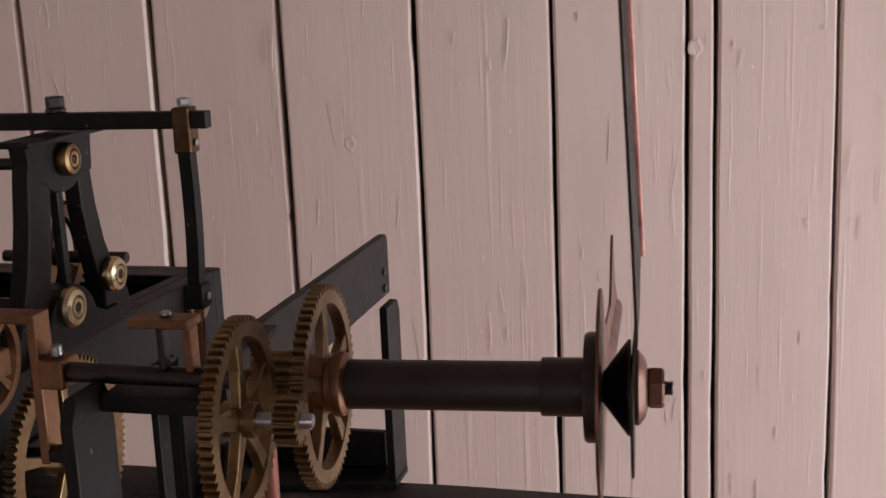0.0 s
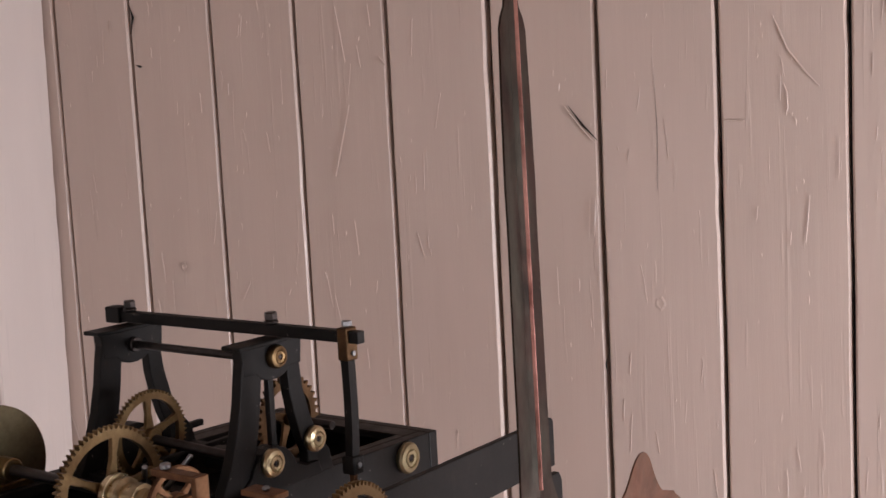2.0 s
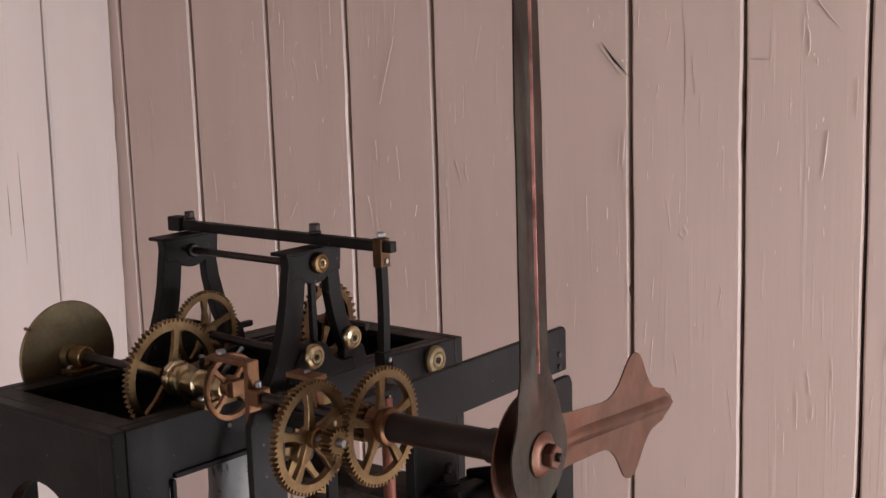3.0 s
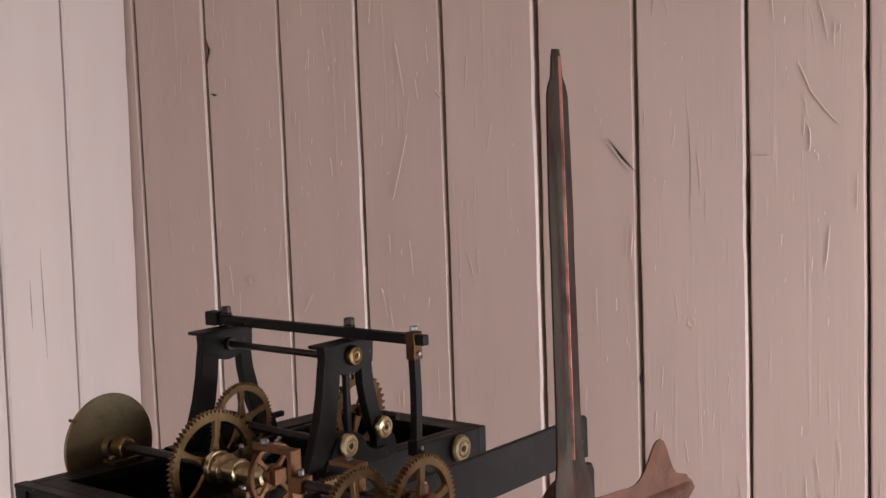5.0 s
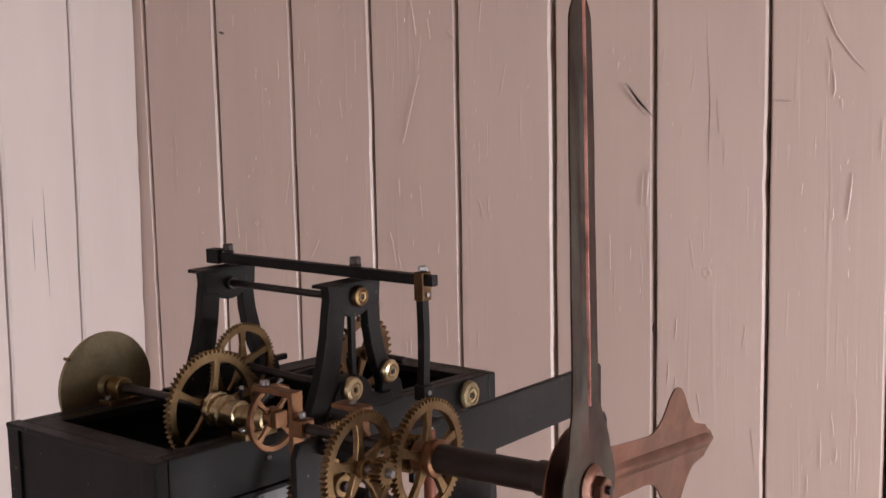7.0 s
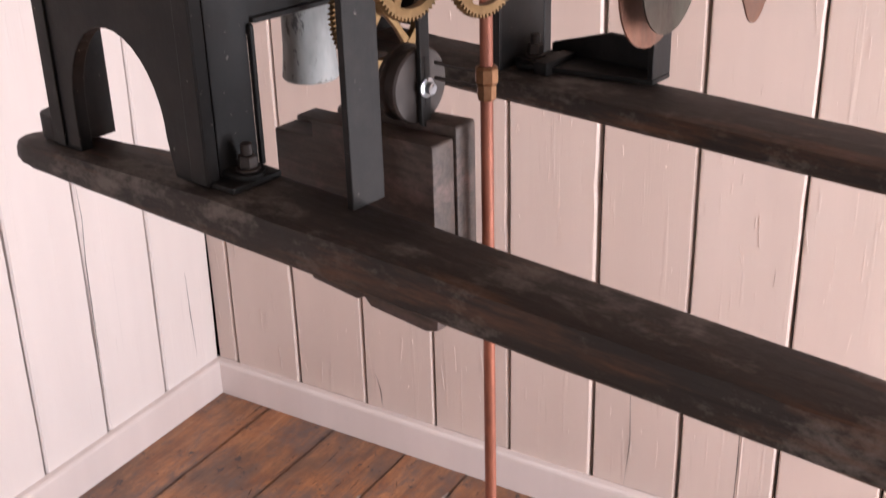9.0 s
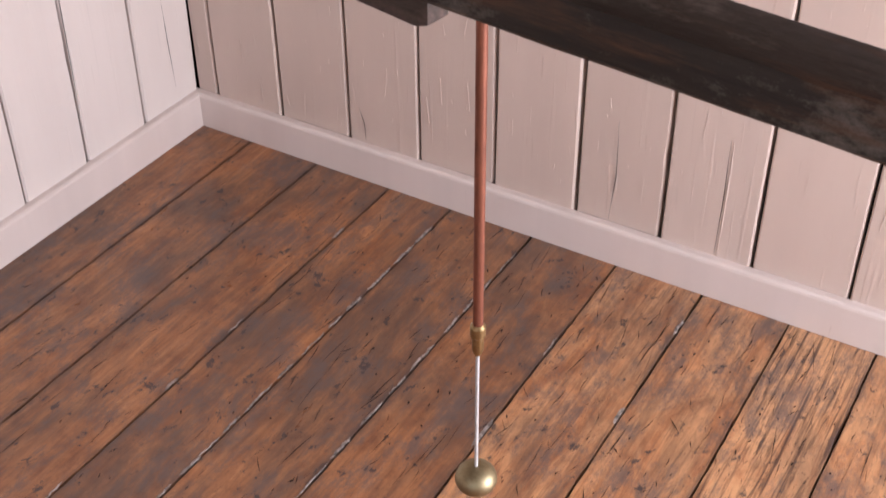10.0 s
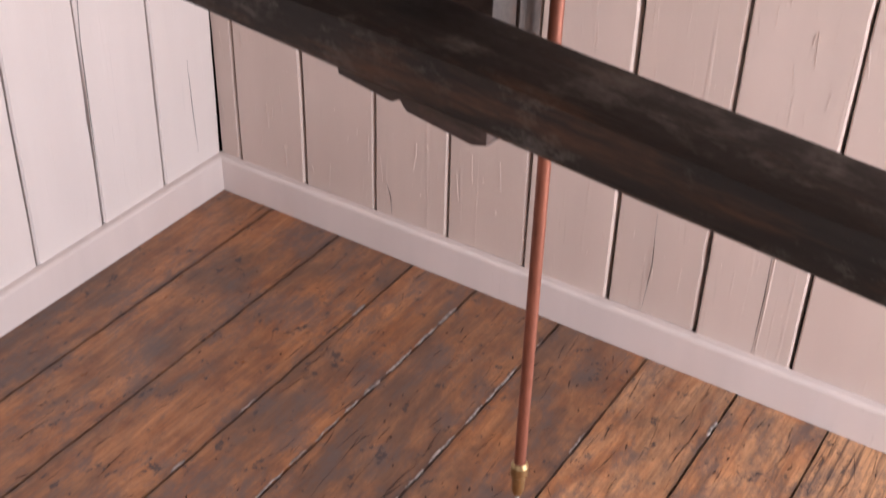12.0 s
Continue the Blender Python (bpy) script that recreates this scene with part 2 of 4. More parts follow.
def floor_wood(name, worn):
    """Old varnished pine: red-brown wood, dark stains, scuffs along the grain (y). worn: how far the varnish has gone;
    it also brightens the colour for window light.
    """
    k = Mat(name)
    off = k.node("ShaderNodeCombineXYZ")
    mul = k.node("ShaderNodeMath")
    mul.operation = "MULTIPLY"
    mul.inputs[1].default_value = 53.0
    k.link(k.rand(), mul.inputs[0])
    for i in range(3):
        k.link(mul.outputs[0], off.inputs[i])
    o = off.outputs[0]
    grain = k.noise(k.mapped((1, 0.035, 1), offset=o), 120, 6, 0.65, 0.9)
    ring = k.noise(k.mapped((1, 0.09, 1), offset=o), 26, 4, 0.6, 1.4)
    stain = k.noise(k.mapped((1, 0.45, 1), offset=o), 14, 10, 0.82, 0.2)
    spots = k.noise(k.mapped((1, 0.7, 1), offset=o), 36, 6, 0.7, 0.2)
    mottle = k.noise(k.mapped((1, 0.6, 1), offset=o), 19, 6, 0.7)
    veil = k.noise(k.mapped((1, 0.4, 1), offset=o), 5.5, 8, 0.72, 0.4)
    # base colour rises with worn, adding the stronger light near the window
    light_gain = 1.26 + 0.46 * worn
    col = k.mix(k.ramp(ring, (0.3, 0.0), (0.7, 1.0)), tuple(c * light_gain for c in (0.245, 0.094, 0.034)), tuple(c * light_gain for c in (0.42, 0.195, 0.086)))
    col = k.mix(k.ramp(mottle, (0.35, 0.75), (0.55, 0.0)), col, tuple(c * light_gain for c in (0.150, 0.058, 0.028)))
    pale = k.ramp(k.noise(k.mapped((1, 0.3, 1), offset=o), 17, 6, 0.75, 0.7), (0.55 - 0.26 * worn, 0.0), (0.72 - 0.22 * worn, 0.35 + 0.5 * worn))
    col = k.mix(pale, col, (0.68, 0.385, 0.195))
    # trodden grey-brown dirt in broad patches, thinner where the board is bare
    col = k.mix(k.ramp(veil, (0.41 + 0.08 * worn, 0.0), (0.58 + 0.10 * worn, 0.74 - 0.1 * worn)), col, (0.104, 0.070, 0.056))
    col = k.mix(k.ramp(grain, (0.46, 0.0), (0.62, 0.26 + 0.64 * worn ** 4)), col, (0.085, 0.042, 0.028))
    fissure = k.noise(k.mapped((1, 0.16, 1), offset=o), 95, 5, 0.7, 1.6)
    col = k.mix(k.ramp(fissure, (0.60, 0.0), (0.65, 0.34 + 0.5 * worn ** 4)), col, (0.045, 0.027, 0.025))
    col = k.mix(k.ramp(stain, (0.49, 0.0), (0.60, 0.70)), col, (0.125, 0.100, 0.098))
    col = k.mix(k.ramp(spots, (0.61, 0.0), (0.65, 0.85)), col, (0.048, 0.040, 0.043))
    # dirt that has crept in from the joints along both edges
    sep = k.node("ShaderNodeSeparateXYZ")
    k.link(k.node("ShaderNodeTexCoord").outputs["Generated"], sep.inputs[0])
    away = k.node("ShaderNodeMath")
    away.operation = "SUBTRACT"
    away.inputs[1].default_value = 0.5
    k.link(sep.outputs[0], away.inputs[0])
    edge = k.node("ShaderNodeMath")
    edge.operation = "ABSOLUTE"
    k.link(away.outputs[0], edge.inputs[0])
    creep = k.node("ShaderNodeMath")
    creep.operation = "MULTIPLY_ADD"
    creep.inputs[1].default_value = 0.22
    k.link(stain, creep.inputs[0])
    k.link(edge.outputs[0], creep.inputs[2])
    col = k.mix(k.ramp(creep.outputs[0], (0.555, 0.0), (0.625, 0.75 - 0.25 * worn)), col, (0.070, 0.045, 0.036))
    k.set(col, k.ramp(stain, (0.35, 0.27), (0.7, 0.46)))
    k.bump(grain, 0.25 + 0.45 * worn, 0.0016)
    k.bump(spots, 0.35, 0.002)
    k.bump(mottle, 0.25, 0.003)
    return k.m


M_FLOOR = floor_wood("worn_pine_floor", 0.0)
M_FLOOR_HALF = floor_wood("rubbed_lit_pine_floor", 0.62)
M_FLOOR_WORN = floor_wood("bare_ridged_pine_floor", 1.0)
M_FILL = plain("joint_filler", (0.36, 0.315, 0.29), 0.8, 0, 0.65, 90, 0.002)


# ---- building helpers ----
class Thing:
    """A top-level thing: an Empty at base with axes m; its parts are given along those axes."""

    def __init__(self, name, label, category, base=(0, 0, 0), m=Matrix(), group="", kind=""):
        self.base, self.turn = Vector(base), None
        self.ob = new(name)
        self.ob.empty_display_size = 0.02
        self.ob.matrix_world = m @ Matrix.Translation(self.base)
        tagged(self.ob, label, category, group, kind)

    def part(self, name, bm, mat, parent=None, label="", smooth=None):
        if self.turn:
            bmesh.ops.transform(bm, matrix=self.turn, verts=bm.verts)
        bmesh.ops.translate(bm, verts=bm.verts, vec=-self.base)
        me = bpy.data.meshes.new(name)
        bmesh.ops.recalc_face_normals(bm, faces=bm.faces)
        bm.to_mesh(me)
        bm.free()
        me.materials.append(mat)
        if smooth is not None:
            me.polygons.foreach_set("use_smooth", [True] * len(me.polygons))
            me.set_sharp_from_angle(angle=radians(smooth))
        ob = new(name, me)
        ob.parent = parent or self.ob
        if label:
            ob["label"] = label
        return ob


def box(lo, hi, bevel=0.0, seg=2, bm=None):
    bm2 = bmesh.new()
    bmesh.ops.create_cube(bm2, size=1)
    lo, hi = Vector(lo), Vector(hi)
    for v in bm2.verts:
        v.co = Vector((lo[i] + (hi[i] - lo[i]) * (v.co[i] + 0.5) for i in range(3)))
    if bevel:
        bmesh.ops.bevel(bm2, geom=bm2.edges[:], offset=bevel, segments=seg, affect="EDGES", profile=0.5)
    return join(bm, bm2)


def join(bm, other):
    if bm is None:
        return other
    me = bpy.data.meshes.new("join")
    other.to_mesh(me)
    other.free()
    bm.from_mesh(me)
    bpy.data.meshes.remove(me)
    return bm


AXES = {"u": lambda a, b, c: Vector((a, b, c)), "v": lambda a, b, c: Vector((b, a, c)), "z": lambda a, b, c: Vector((b, c, a))}


def lathe(profile, centre=(0, 0, 0), axis="u", seg=32, bm=None, flat=False):
    """A turned solid: profile rows of (radius, distance along the axis)."""
    bm = bm or bmesh.new()
    c, f = Vector(centre), AXES[axis]
    rings = []
    for r, a in profile:
        if r < 1e-6:
            rings.append([bm.verts.new(c + f(a, 0, 0))])
        else:
            rings.append([bm.verts.new(c + f(a, r * math.cos(2 * math.pi * (i + 0.5) / seg), r * math.sin(2 * math.pi * (i + 0.5) / seg))) for i in range(seg)])
    for p, q in zip(rings, rings[1:]):
        for i in range(seg):
            j = (i + 1) % seg
            if len(p) == 1 and len(q) == 1:
                continue
            if len(p) == 1:
                bm.faces.new((p[0], q[i], q[j]))
            elif len(q) == 1:
                bm.faces.new((p[i], p[j], q[0]))
            else:
                bm.faces.new((p[i], p[j], q[j], q[i]))
    return bm


def turned(r, a0, a1, centre, axis="u", seg=32, edge=0.0008, bm=None):
    """A plain turned piece with eased ends."""
    e = min(edge, r * 0.4, abs(a1 - a0) * 0.4)
    return lathe([(0, a0), (r - e, a0), (r, a0 + e), (r, a1 - e), (r - e, a1), (0, a1)], centre, axis, seg, bm)


def prism(outline, a0, a1, axis="u", bevel=0.0, bm=None):
    """A flat plate: an outline in the plane across the axis, from a0 to a1 along it."""
    b, f = bmesh.new(), AXES[axis]
    lower = [b.verts.new(f(a0, x, y)) for x, y in outline]
    upper = [b.verts.new(f(a1, x, y)) for x, y in outline]
    b.faces.new(lower)
    b.faces.new(upper[::-1])
    n = len(outline)
    for i in range(n):
        b.faces.new((lower[i], lower[(i + 1) % n], upper[(i + 1) % n], upper[i]))
    bmesh.ops.recalc_face_normals(b, faces=b.faces)
    if bevel:
        edges = [e for e in b.edges if len(e.link_faces) == 2 and e.calc_face_angle(0) > 0.5]
        bmesh.ops.bevel(b, geom=edges, offset=bevel, segments=2, affect="EDGES", profile=0.5, clamp_overlap=True)
    return join(bm, b)


def arc(cx, cy, r, a0, a1, n):
    return [(cx + r * math.cos(radians(a0 + (a1 - a0) * i / n)), cy + r * math.sin(radians(a0 + (a1 - a0) * i / n))) for i in range(n + 1)]


def rod_between(p, q, r, seg=16, bm=None):
    """A round bar from p to q."""
    p, q = Vector(p), Vector(q)
    b = turned(r, 0, (q - p).length, (0, 0, 0), "z", seg, 0.0005)
    m = Matrix.Translation(p) @ (q - p).to_track_quat("Z", "Y").to_matrix().to_4x4()
    bmesh.ops.transform(b, matrix=m, verts=b.verts)
    return join(bm, b)


def toothed_ring(centre, r_out, r_root, r_in, a0, a1, teeth, bm=None):
    """A gear's rim with real teeth; the axis runs along u."""
    bm = bm or bmesh.new()
    cu, cv, cz = centre
    outer, inner = [], []
    for i in range(teeth):
        for f, r in ((0.06, r_root), (0.2, r_out - (r_out - r_root) * 0.25), (0.30, r_out), (0.44, r_out), (0.54, r_out - (r_out - r_root) * 0.25), (0.68, r_root)):
            a = 2 * math.pi * (i + f) / teeth
            outer.append((r * math.cos(a), r * math.sin(a)))
            inner.append((r_in * math.cos(a), r_in * math.sin(a)))
    n = len(outer)
    ring = lambda pts, a: [bm.verts.new((cu + a, cv + x, cz + y)) for x, y in pts]
    o0, o1, i0, i1 = ring(outer, a0), ring(outer, a1), ring(inner, a0), ring(inner, a1)
    for i in range(n):
        j = (i + 1) % n
        for f in ((o0[i], o0[j], o1[j], o1[i]), (i0[j], i0[i], i1[i], i1[j]), (o1[i], o1[j], i1[j], i1[i]), (o0[j], o0[i], i0[i], i0[j])):
            bm.faces.new(f)
    return bm


def wheel(thing, name, centre, r, teeth, thick, rim, spokes, hub_r, hub_len, mat, label="", start=90.0, spoke_w=0.006, hub_mat=None):
    """A crossed-out clock wheel: a toothed rim with its spokes and hub under it."""
    cu, cv, cz = centre
    depth = 2.0 * math.pi * r / teeth * 0.62
    ob = thing.part(name, toothed_ring(centre, r, r - depth, r - depth - rim, -thick / 2, thick / 2, teeth), mat, None, label)
    for s in range(spokes):
        a = radians(start + 360.0 * s / spokes)
        b = bmesh.new()
        w0, w1, r0, r1 = spoke_w * 0.75, spoke_w * 0.42, hub_r * 0.8, r - depth - rim * 0.7
        pts = [(r0, -w0), (r1 * 0.6, -w1), (r1, -w1 * 1.5), (r1, w1 * 1.5), (r1 * 0.6, w1), (r0, w0)]
        pts = [(cv + x * math.cos(a) - y * math.sin(a), cz + x * math.sin(a) + y * math.cos(a)) for x, y in pts]
        thing.part("spoke", prism(pts, cu - thick * 0.4, cu + thick * 0.4, "u", thick * 0.12, b), mat, ob)
    thing.part("hub", turned(hub_r, cu - hub_len / 2, cu + hub_len / 2, (0, cv, cz), "u", 24), hub_mat or mat, ob, "", 40)
    return ob


def hex_nut(centre, r, h, axis="z", bm=None):
    c, f = Vector(centre), AXES[axis]
    b = lathe([(0, 0), (r * 0.92, 0), (r, h * 0.12), (r, h * 0.85), (r * 0.88, h), (0, h)], c, axis, 6)
    return join(bm, b)


# ---- room ----
def structure(name, bm, mat, label, category):
    me = bpy.data.meshes.new(name)
    bmesh.ops.recalc_face_normals(bm, faces=bm.faces)
    bm.to_mesh(me)
    bm.free()
    me.materials.append(mat)
    return tagged(new(name, me), label, category, kind="structure")


LEAN = 0.021  # the west wall leans in by this much per metre of height
wall_n = structure("wall_north", box((XW - 0.3, YN + 0.03, -0.05), (XE + 0.3, YN + 0.15, ZC)), M_GAP, "pinkish white painted wall of upright boards", "wall")
bw = box((XW - 0.15, YS - 0.2, -0.05), (XW - 0.03, YN + 0.03, ZC))
for v in bw.verts:
    v.co.x += LEAN * v.co.z
wall_w = structure("wall_west", bw, M_GAP, "white painted wall of wide upright boards", "wall")


def pierced(axis, at0, at1, lo, hi, hole):
    """A wall with one window opening through it; axis: the wall's normal."""
    h0, h1, z0, z1 = hole
    bm = None
    for a, b, c, d in ((lo, h0, -0.05, ZC), (h1, hi, -0.05, ZC), (h0, h1, -0.05, z0), (h0, h1, z1, ZC)):
        if axis == "x":
            bm = box((at0, a, c), (at1, b, d), bm=bm)
        else:
            bm = box((a, at0, c), (b, at1, d), bm=bm)
    return bm


# a pier in the window's opening carries the end of one beam
structure("wall_east", box((XE, 0.40, WE[2] + 0.002), (XE + 0.11, 0.53, WE[3] - 0.002), bm=pierced("x", XE, XE + 0.15, YS - 0.2, YN + 0.03, WE)), M_PLASTER, "plain pale unseen wall with an assumed window", "wall")
# unseen wall; its opening only lets the added fill light in
structure("wall_south", pierced("y", YS - 0.15, YS, XW - 0.15, XE, WS), M_PLASTER, "plain pale unseen wall with an assumed window", "wall")
structure("ceiling", box((XW - 0.2, YS - 0.2, ZC), (XE + 0.2, YN + 0.2, ZC + 0.1)), M_CEIL, "plain unseen ceiling, kept dull to limit bounced light", "ceiling")
floor = structure("floor", box((XW - 0.2, YS - 0.2, -0.12), (XE + 0.2, YN + 0.1, -0.022)), M_GAP, "worn varnished pine board floor with dark stains", "floor")


def piece(name, me, loc, parent):
    ob = new(name, me)
    ob.location = loc
    ob.parent = parent
    return ob


def board_mesh(width, length, depth, axis, seed, lean=0.0):
    """An upright board with eased, slightly wavering edges. axis: along which its width runs."""
    rnd = random.Random(seed)
    n = 64
    rows = []
    wl, wr = (lambda p, q: (lambda z: 0.0009 + 0.0006 * math.sin(5.3 * z + p) + 0.0004 * math.sin(17.0 * z + q)))(rnd.uniform(0, 6), rnd.uniform(0, 6)), (lambda p, q: (lambda z: 0.0009 + 0.0006 * math.sin(4.7 * z + p) + 0.0004 * math.sin(19.0 * z + q)))(rnd.uniform(0, 6), rnd.uniform(0, 6))
    for i in range(n + 1):
        z = length * i / n
        chip = rnd.uniform(0.0008, 0.0022) if rnd.random() < 0.07 else 0.0
        l, r = wl(z) + rnd.uniform(0, 0.0003), width - wr(z) - rnd.uniform(0, 0.0003) - chip
        c = 0.0036
        rows.append([(l, -0.024), (l, -depth * 0.25 - 0.003), (l + c, 0.0), (r - c, 0.0), (r, -depth * 0.25 - 0.003), (r, -0.024)])
        rows[-1] = [(a, b, z) for a, b in rows[-1]]
    verts, faces = [], []
    for row in rows:
        for a, b, z in row:
            verts.append((a, -b, z) if axis == "x" else (b + lean * z, a, z))
    for i in range(n):
        for j in range(5):
            q = i * 6 + j
            faces.append((q, q + 1, q + 7, q + 6))
    me = bpy.data.meshes.new("board")
    me.from_pydata(verts, [], faces)
    bm = bmesh.new()
    bm.from_mesh(me)
    bmesh.ops.recalc_face_normals(bm, faces=bm.faces)
    want = Vector((0, -1, 0)) if axis == "x" else Vector((1, 0, 0))
    big = max(bm.faces, key=lambda f: f.calc_area())
    if big.normal.dot(want) < 0:
        bmesh.ops.reverse_faces(bm, faces=bm.faces)
    bm.to_mesh(me)
    bm.free()
    return me


# upright boards: joints along the north wall (x) and the west wall (y)
JN = [-1.549, -1.487, -1.302, -1.115, -0.934, -0.751, -0.562, -0.3775, -0.189, -0.001, 0.182, 0.221, 0.384]
while JN[-1] < XE:
    JN.append(JN[-1] + 0.187)
JW = [YN, 1.488, 1.304, 1.124]
while JW[-1] > YS:
    JW.append(JW[-1] - 0.183)
for i, (a, b) in enumerate(zip(JN, JN[1:])):
    gap = random.Random(i).choice((0.003, 0.004, 0.0058))
    me = board_mesh(b - a - gap, ZC, 0.006, "x", 100 + i)
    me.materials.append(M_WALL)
    piece("board", me, (a + gap / 2, YN + random.Random(i + 50).uniform(-0.0015, 0.0015), 0), wall_n)
for i, (a, b) in enumerate(zip(JW, JW[1:])):
    me = board_mesh(a - b - 0.0035, ZC, 0.006, "y", 200 + i, LEAN)
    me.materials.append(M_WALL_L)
    piece("board", me, (XW, b + 0.0015, 0), wall_w)


def skirting(name, length, along):
    prof = [(0, 0), (0.020, 0), (0.020, 0.078), (0.0185, 0.083), (0.014, 0.0865), (0.0, 0.0875)]
    bm = bmesh.new()
    ends = []
    for t in (0, length):
        ends.append([bm.verts.new((t, -d, z)) if along == "x" else bm.verts.new((d, t, z)) for d, z in prof])
    for i in range(len(prof) - 1):
        bm.faces.new((ends[0][i], ends[1][i], ends[1][i + 1], ends[0][i + 1]))
    return structure(name, bm, M_TRIM, "pale painted skirting board along the floor", "skirting board")


skirting("baseboard_north", XE - XW, "x").location = (XW, YN - 0.0005, 0.0)
skirting("baseboard_west", YN - YS, "y").location = (XW + 0.0005, YS, 0.0)

# floor boards run along y
JF = [-1.56, -1.386, -1.198, -1.001, -0.843, -0.646, -0.454, -0.268, -0.092, 0.075, 0.26]
while JF[-1] < XE:
    JF.append(JF[-1] + 0.186)
for i, (a, b) in enumerate(zip(JF, JF[1:])):
    rnd = random.Random(300 + i)
    n, w = 160, b - a
    verts, faces = [], []
    for k in range(n + 1):
        y = (YN - YS) * k / n
        l, r = 0.0007 + rnd.uniform(0, 0.0021), w - 0.0007 - rnd.uniform(0, 0.0021)
        h = rnd.uniform(-0.0008, 0.0008)
        verts += [(l, y, -0.022), (l, y, -0.003), (l + 0.0010, y, h), (w / 2, y, h - 0.0012), (r - 0.0010, y, h), (r, y, -0.003), (r, y, -0.022)]
    for k in range(n):
        for j in range(6):
            q = k * 7 + j
            faces.append((q, q + 1, q + 8, q + 7))
    me = bpy.data.meshes.new("floorboard")
    me.from_pydata(verts, [], faces)
    me.flip_normals() if me.polygons[2].normal.z < 0 else None
    # boards towards the window: really rubbed, and brightened in colour for its light
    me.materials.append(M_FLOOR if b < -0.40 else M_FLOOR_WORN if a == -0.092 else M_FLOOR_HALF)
    piece("floorboard", me, (a, YS, 0), floor)



def ridge_strip(bm, pts, width, height, place):
    """A thin raised strip along pts, pointed at both ends; place maps (along, across, up) of the surface to the world."""
    rows = []
    for i, (a, b) in enumerate(pts):
        p, q = pts[max(0, i - 1)], pts[min(len(pts) - 1, i + 1)]
        d = Vector((q[0] - p[0], q[1] - p[1])).normalized()
        w = width * (0.12 if i in (0, len(pts) - 1) else 1.0) / 2
        rows.append([bm.verts.new(place(a - d.y * w * s, b + d.x * w * s, h)) for s, h in ((-1, 0.0), (0, height), (1, 0.0))])
    for r, t in zip(rows, rows[1:]):
        for j in range(2):
            bm.faces.new((r[j], r[j + 1], t[j + 1], t[j]))


def marks(name, bm, mat, parent, kind=""):
    bmesh.ops.recalc_face_normals(bm, faces=bm.faces)
    me = bpy.data.meshes.new(name)
    bm.to_mesh(me)
    bm.free()
    me.materials.append(mat)
    ob = new(name, me)
    ob.parent = parent
    return tagged(ob, kind=kind) if kind else ob


NORTH = lambda a, b, h: (a, YN - 0.0016 - h, b)
WEST = lambda a, b, h: (XW + LEAN * b + 0.0004 + h, a, b)
FLOOR = lambda a, b, h: (a, b, 0.0009 + h)
# splits in the paint and wood of the north wall
for pts, w in (([(-0.428, 1.698), (-0.405, 1.667), (-0.379, 1.640)], 0.0040), ([(-0.287, 1.739), (-0.284, 1.655), (-0.286, 1.561)], 0.0007), ([(-0.263, 0.350), (-0.261, 0.22), (-0.263, 0.090)], 0.0018),
               ([(-0.482, 0.322), (-0.478, 0.20), (-0.487, 0.091)], 0.0016), ([(-1.085, 0.176), (-1.072, 0.136), (-1.070, 0.095)], 0.0020),
               ([(-0.3765, 1.298), (-0.379, 1.285), (-0.3775, 1.27)], 0.0030), ([(-1.290, 1.812), (-1.281, 1.809), (-1.274, 1.808)], 0.0050),
               ([(-1.296, 1.925), (-1.289, 1.90), (-1.296, 1.87)], 0.0060)):
    bm = bmesh.new()
    ridge_strip(bm, pts, w, 0.0003, NORTH)
    marks("split", bm, M_GAP, wall_n)
# hard edges and runs of paint beside them
for pts, w in (([(-0.104, 1.807), (-0.093, 1.776), (-0.080, 1.749), (-0.042, 1.708)], 0.005), ([(-0.075, 1.914), (-0.060, 1.845)], 0.004), ([(-0.828, 1.717), (-0.845, 1.66), (-0.863, 1.595)], 0.0035),
               ([(-0.708, 1.496), (-0.697, 1.454)], 0.004), ([(-1.079, 1.370), (-1.060, 1.405)], 0.003), ([(-0.092, 1.714), (-0.086, 1.69), (-0.090, 1.669)], 0.004), ([(-0.058, 1.553), (-0.065, 1.481)], 0.0035),
               ([(-0.325, 1.926), (-0.316, 1.898)], 0.004), ([(-0.846, 1.885), (-0.831, 1.790)], 0.003), ([(-0.433, 1.697), (-0.411, 1.664), (-0.385, 1.638)], 0.004), ([(-0.184, 1.667), (-0.165, 1.662), (-0.150, 1.664)], 0.004), ([(-0.257, 0.350), (-0.255, 0.22), (-0.257, 0.090)], 0.006), ([(-0.765, 1.795), (-0.757, 1.786), (-0.752, 1.78)], 0.007)):
    bm = bmesh.new()
    mid = [((p[0] + q[0]) / 2, (p[1] + q[1]) / 2) for p, q in zip(pts, pts[1:])]
    ridge_strip(bm, [pts[0], *mid, pts[-1]] if len(pts) > 2 else [pts[0], mid[0], pts[1]], w * 0.75, 0.0011, NORTH)
    marks("paint_ridge", bm, M_WALL, wall_n)
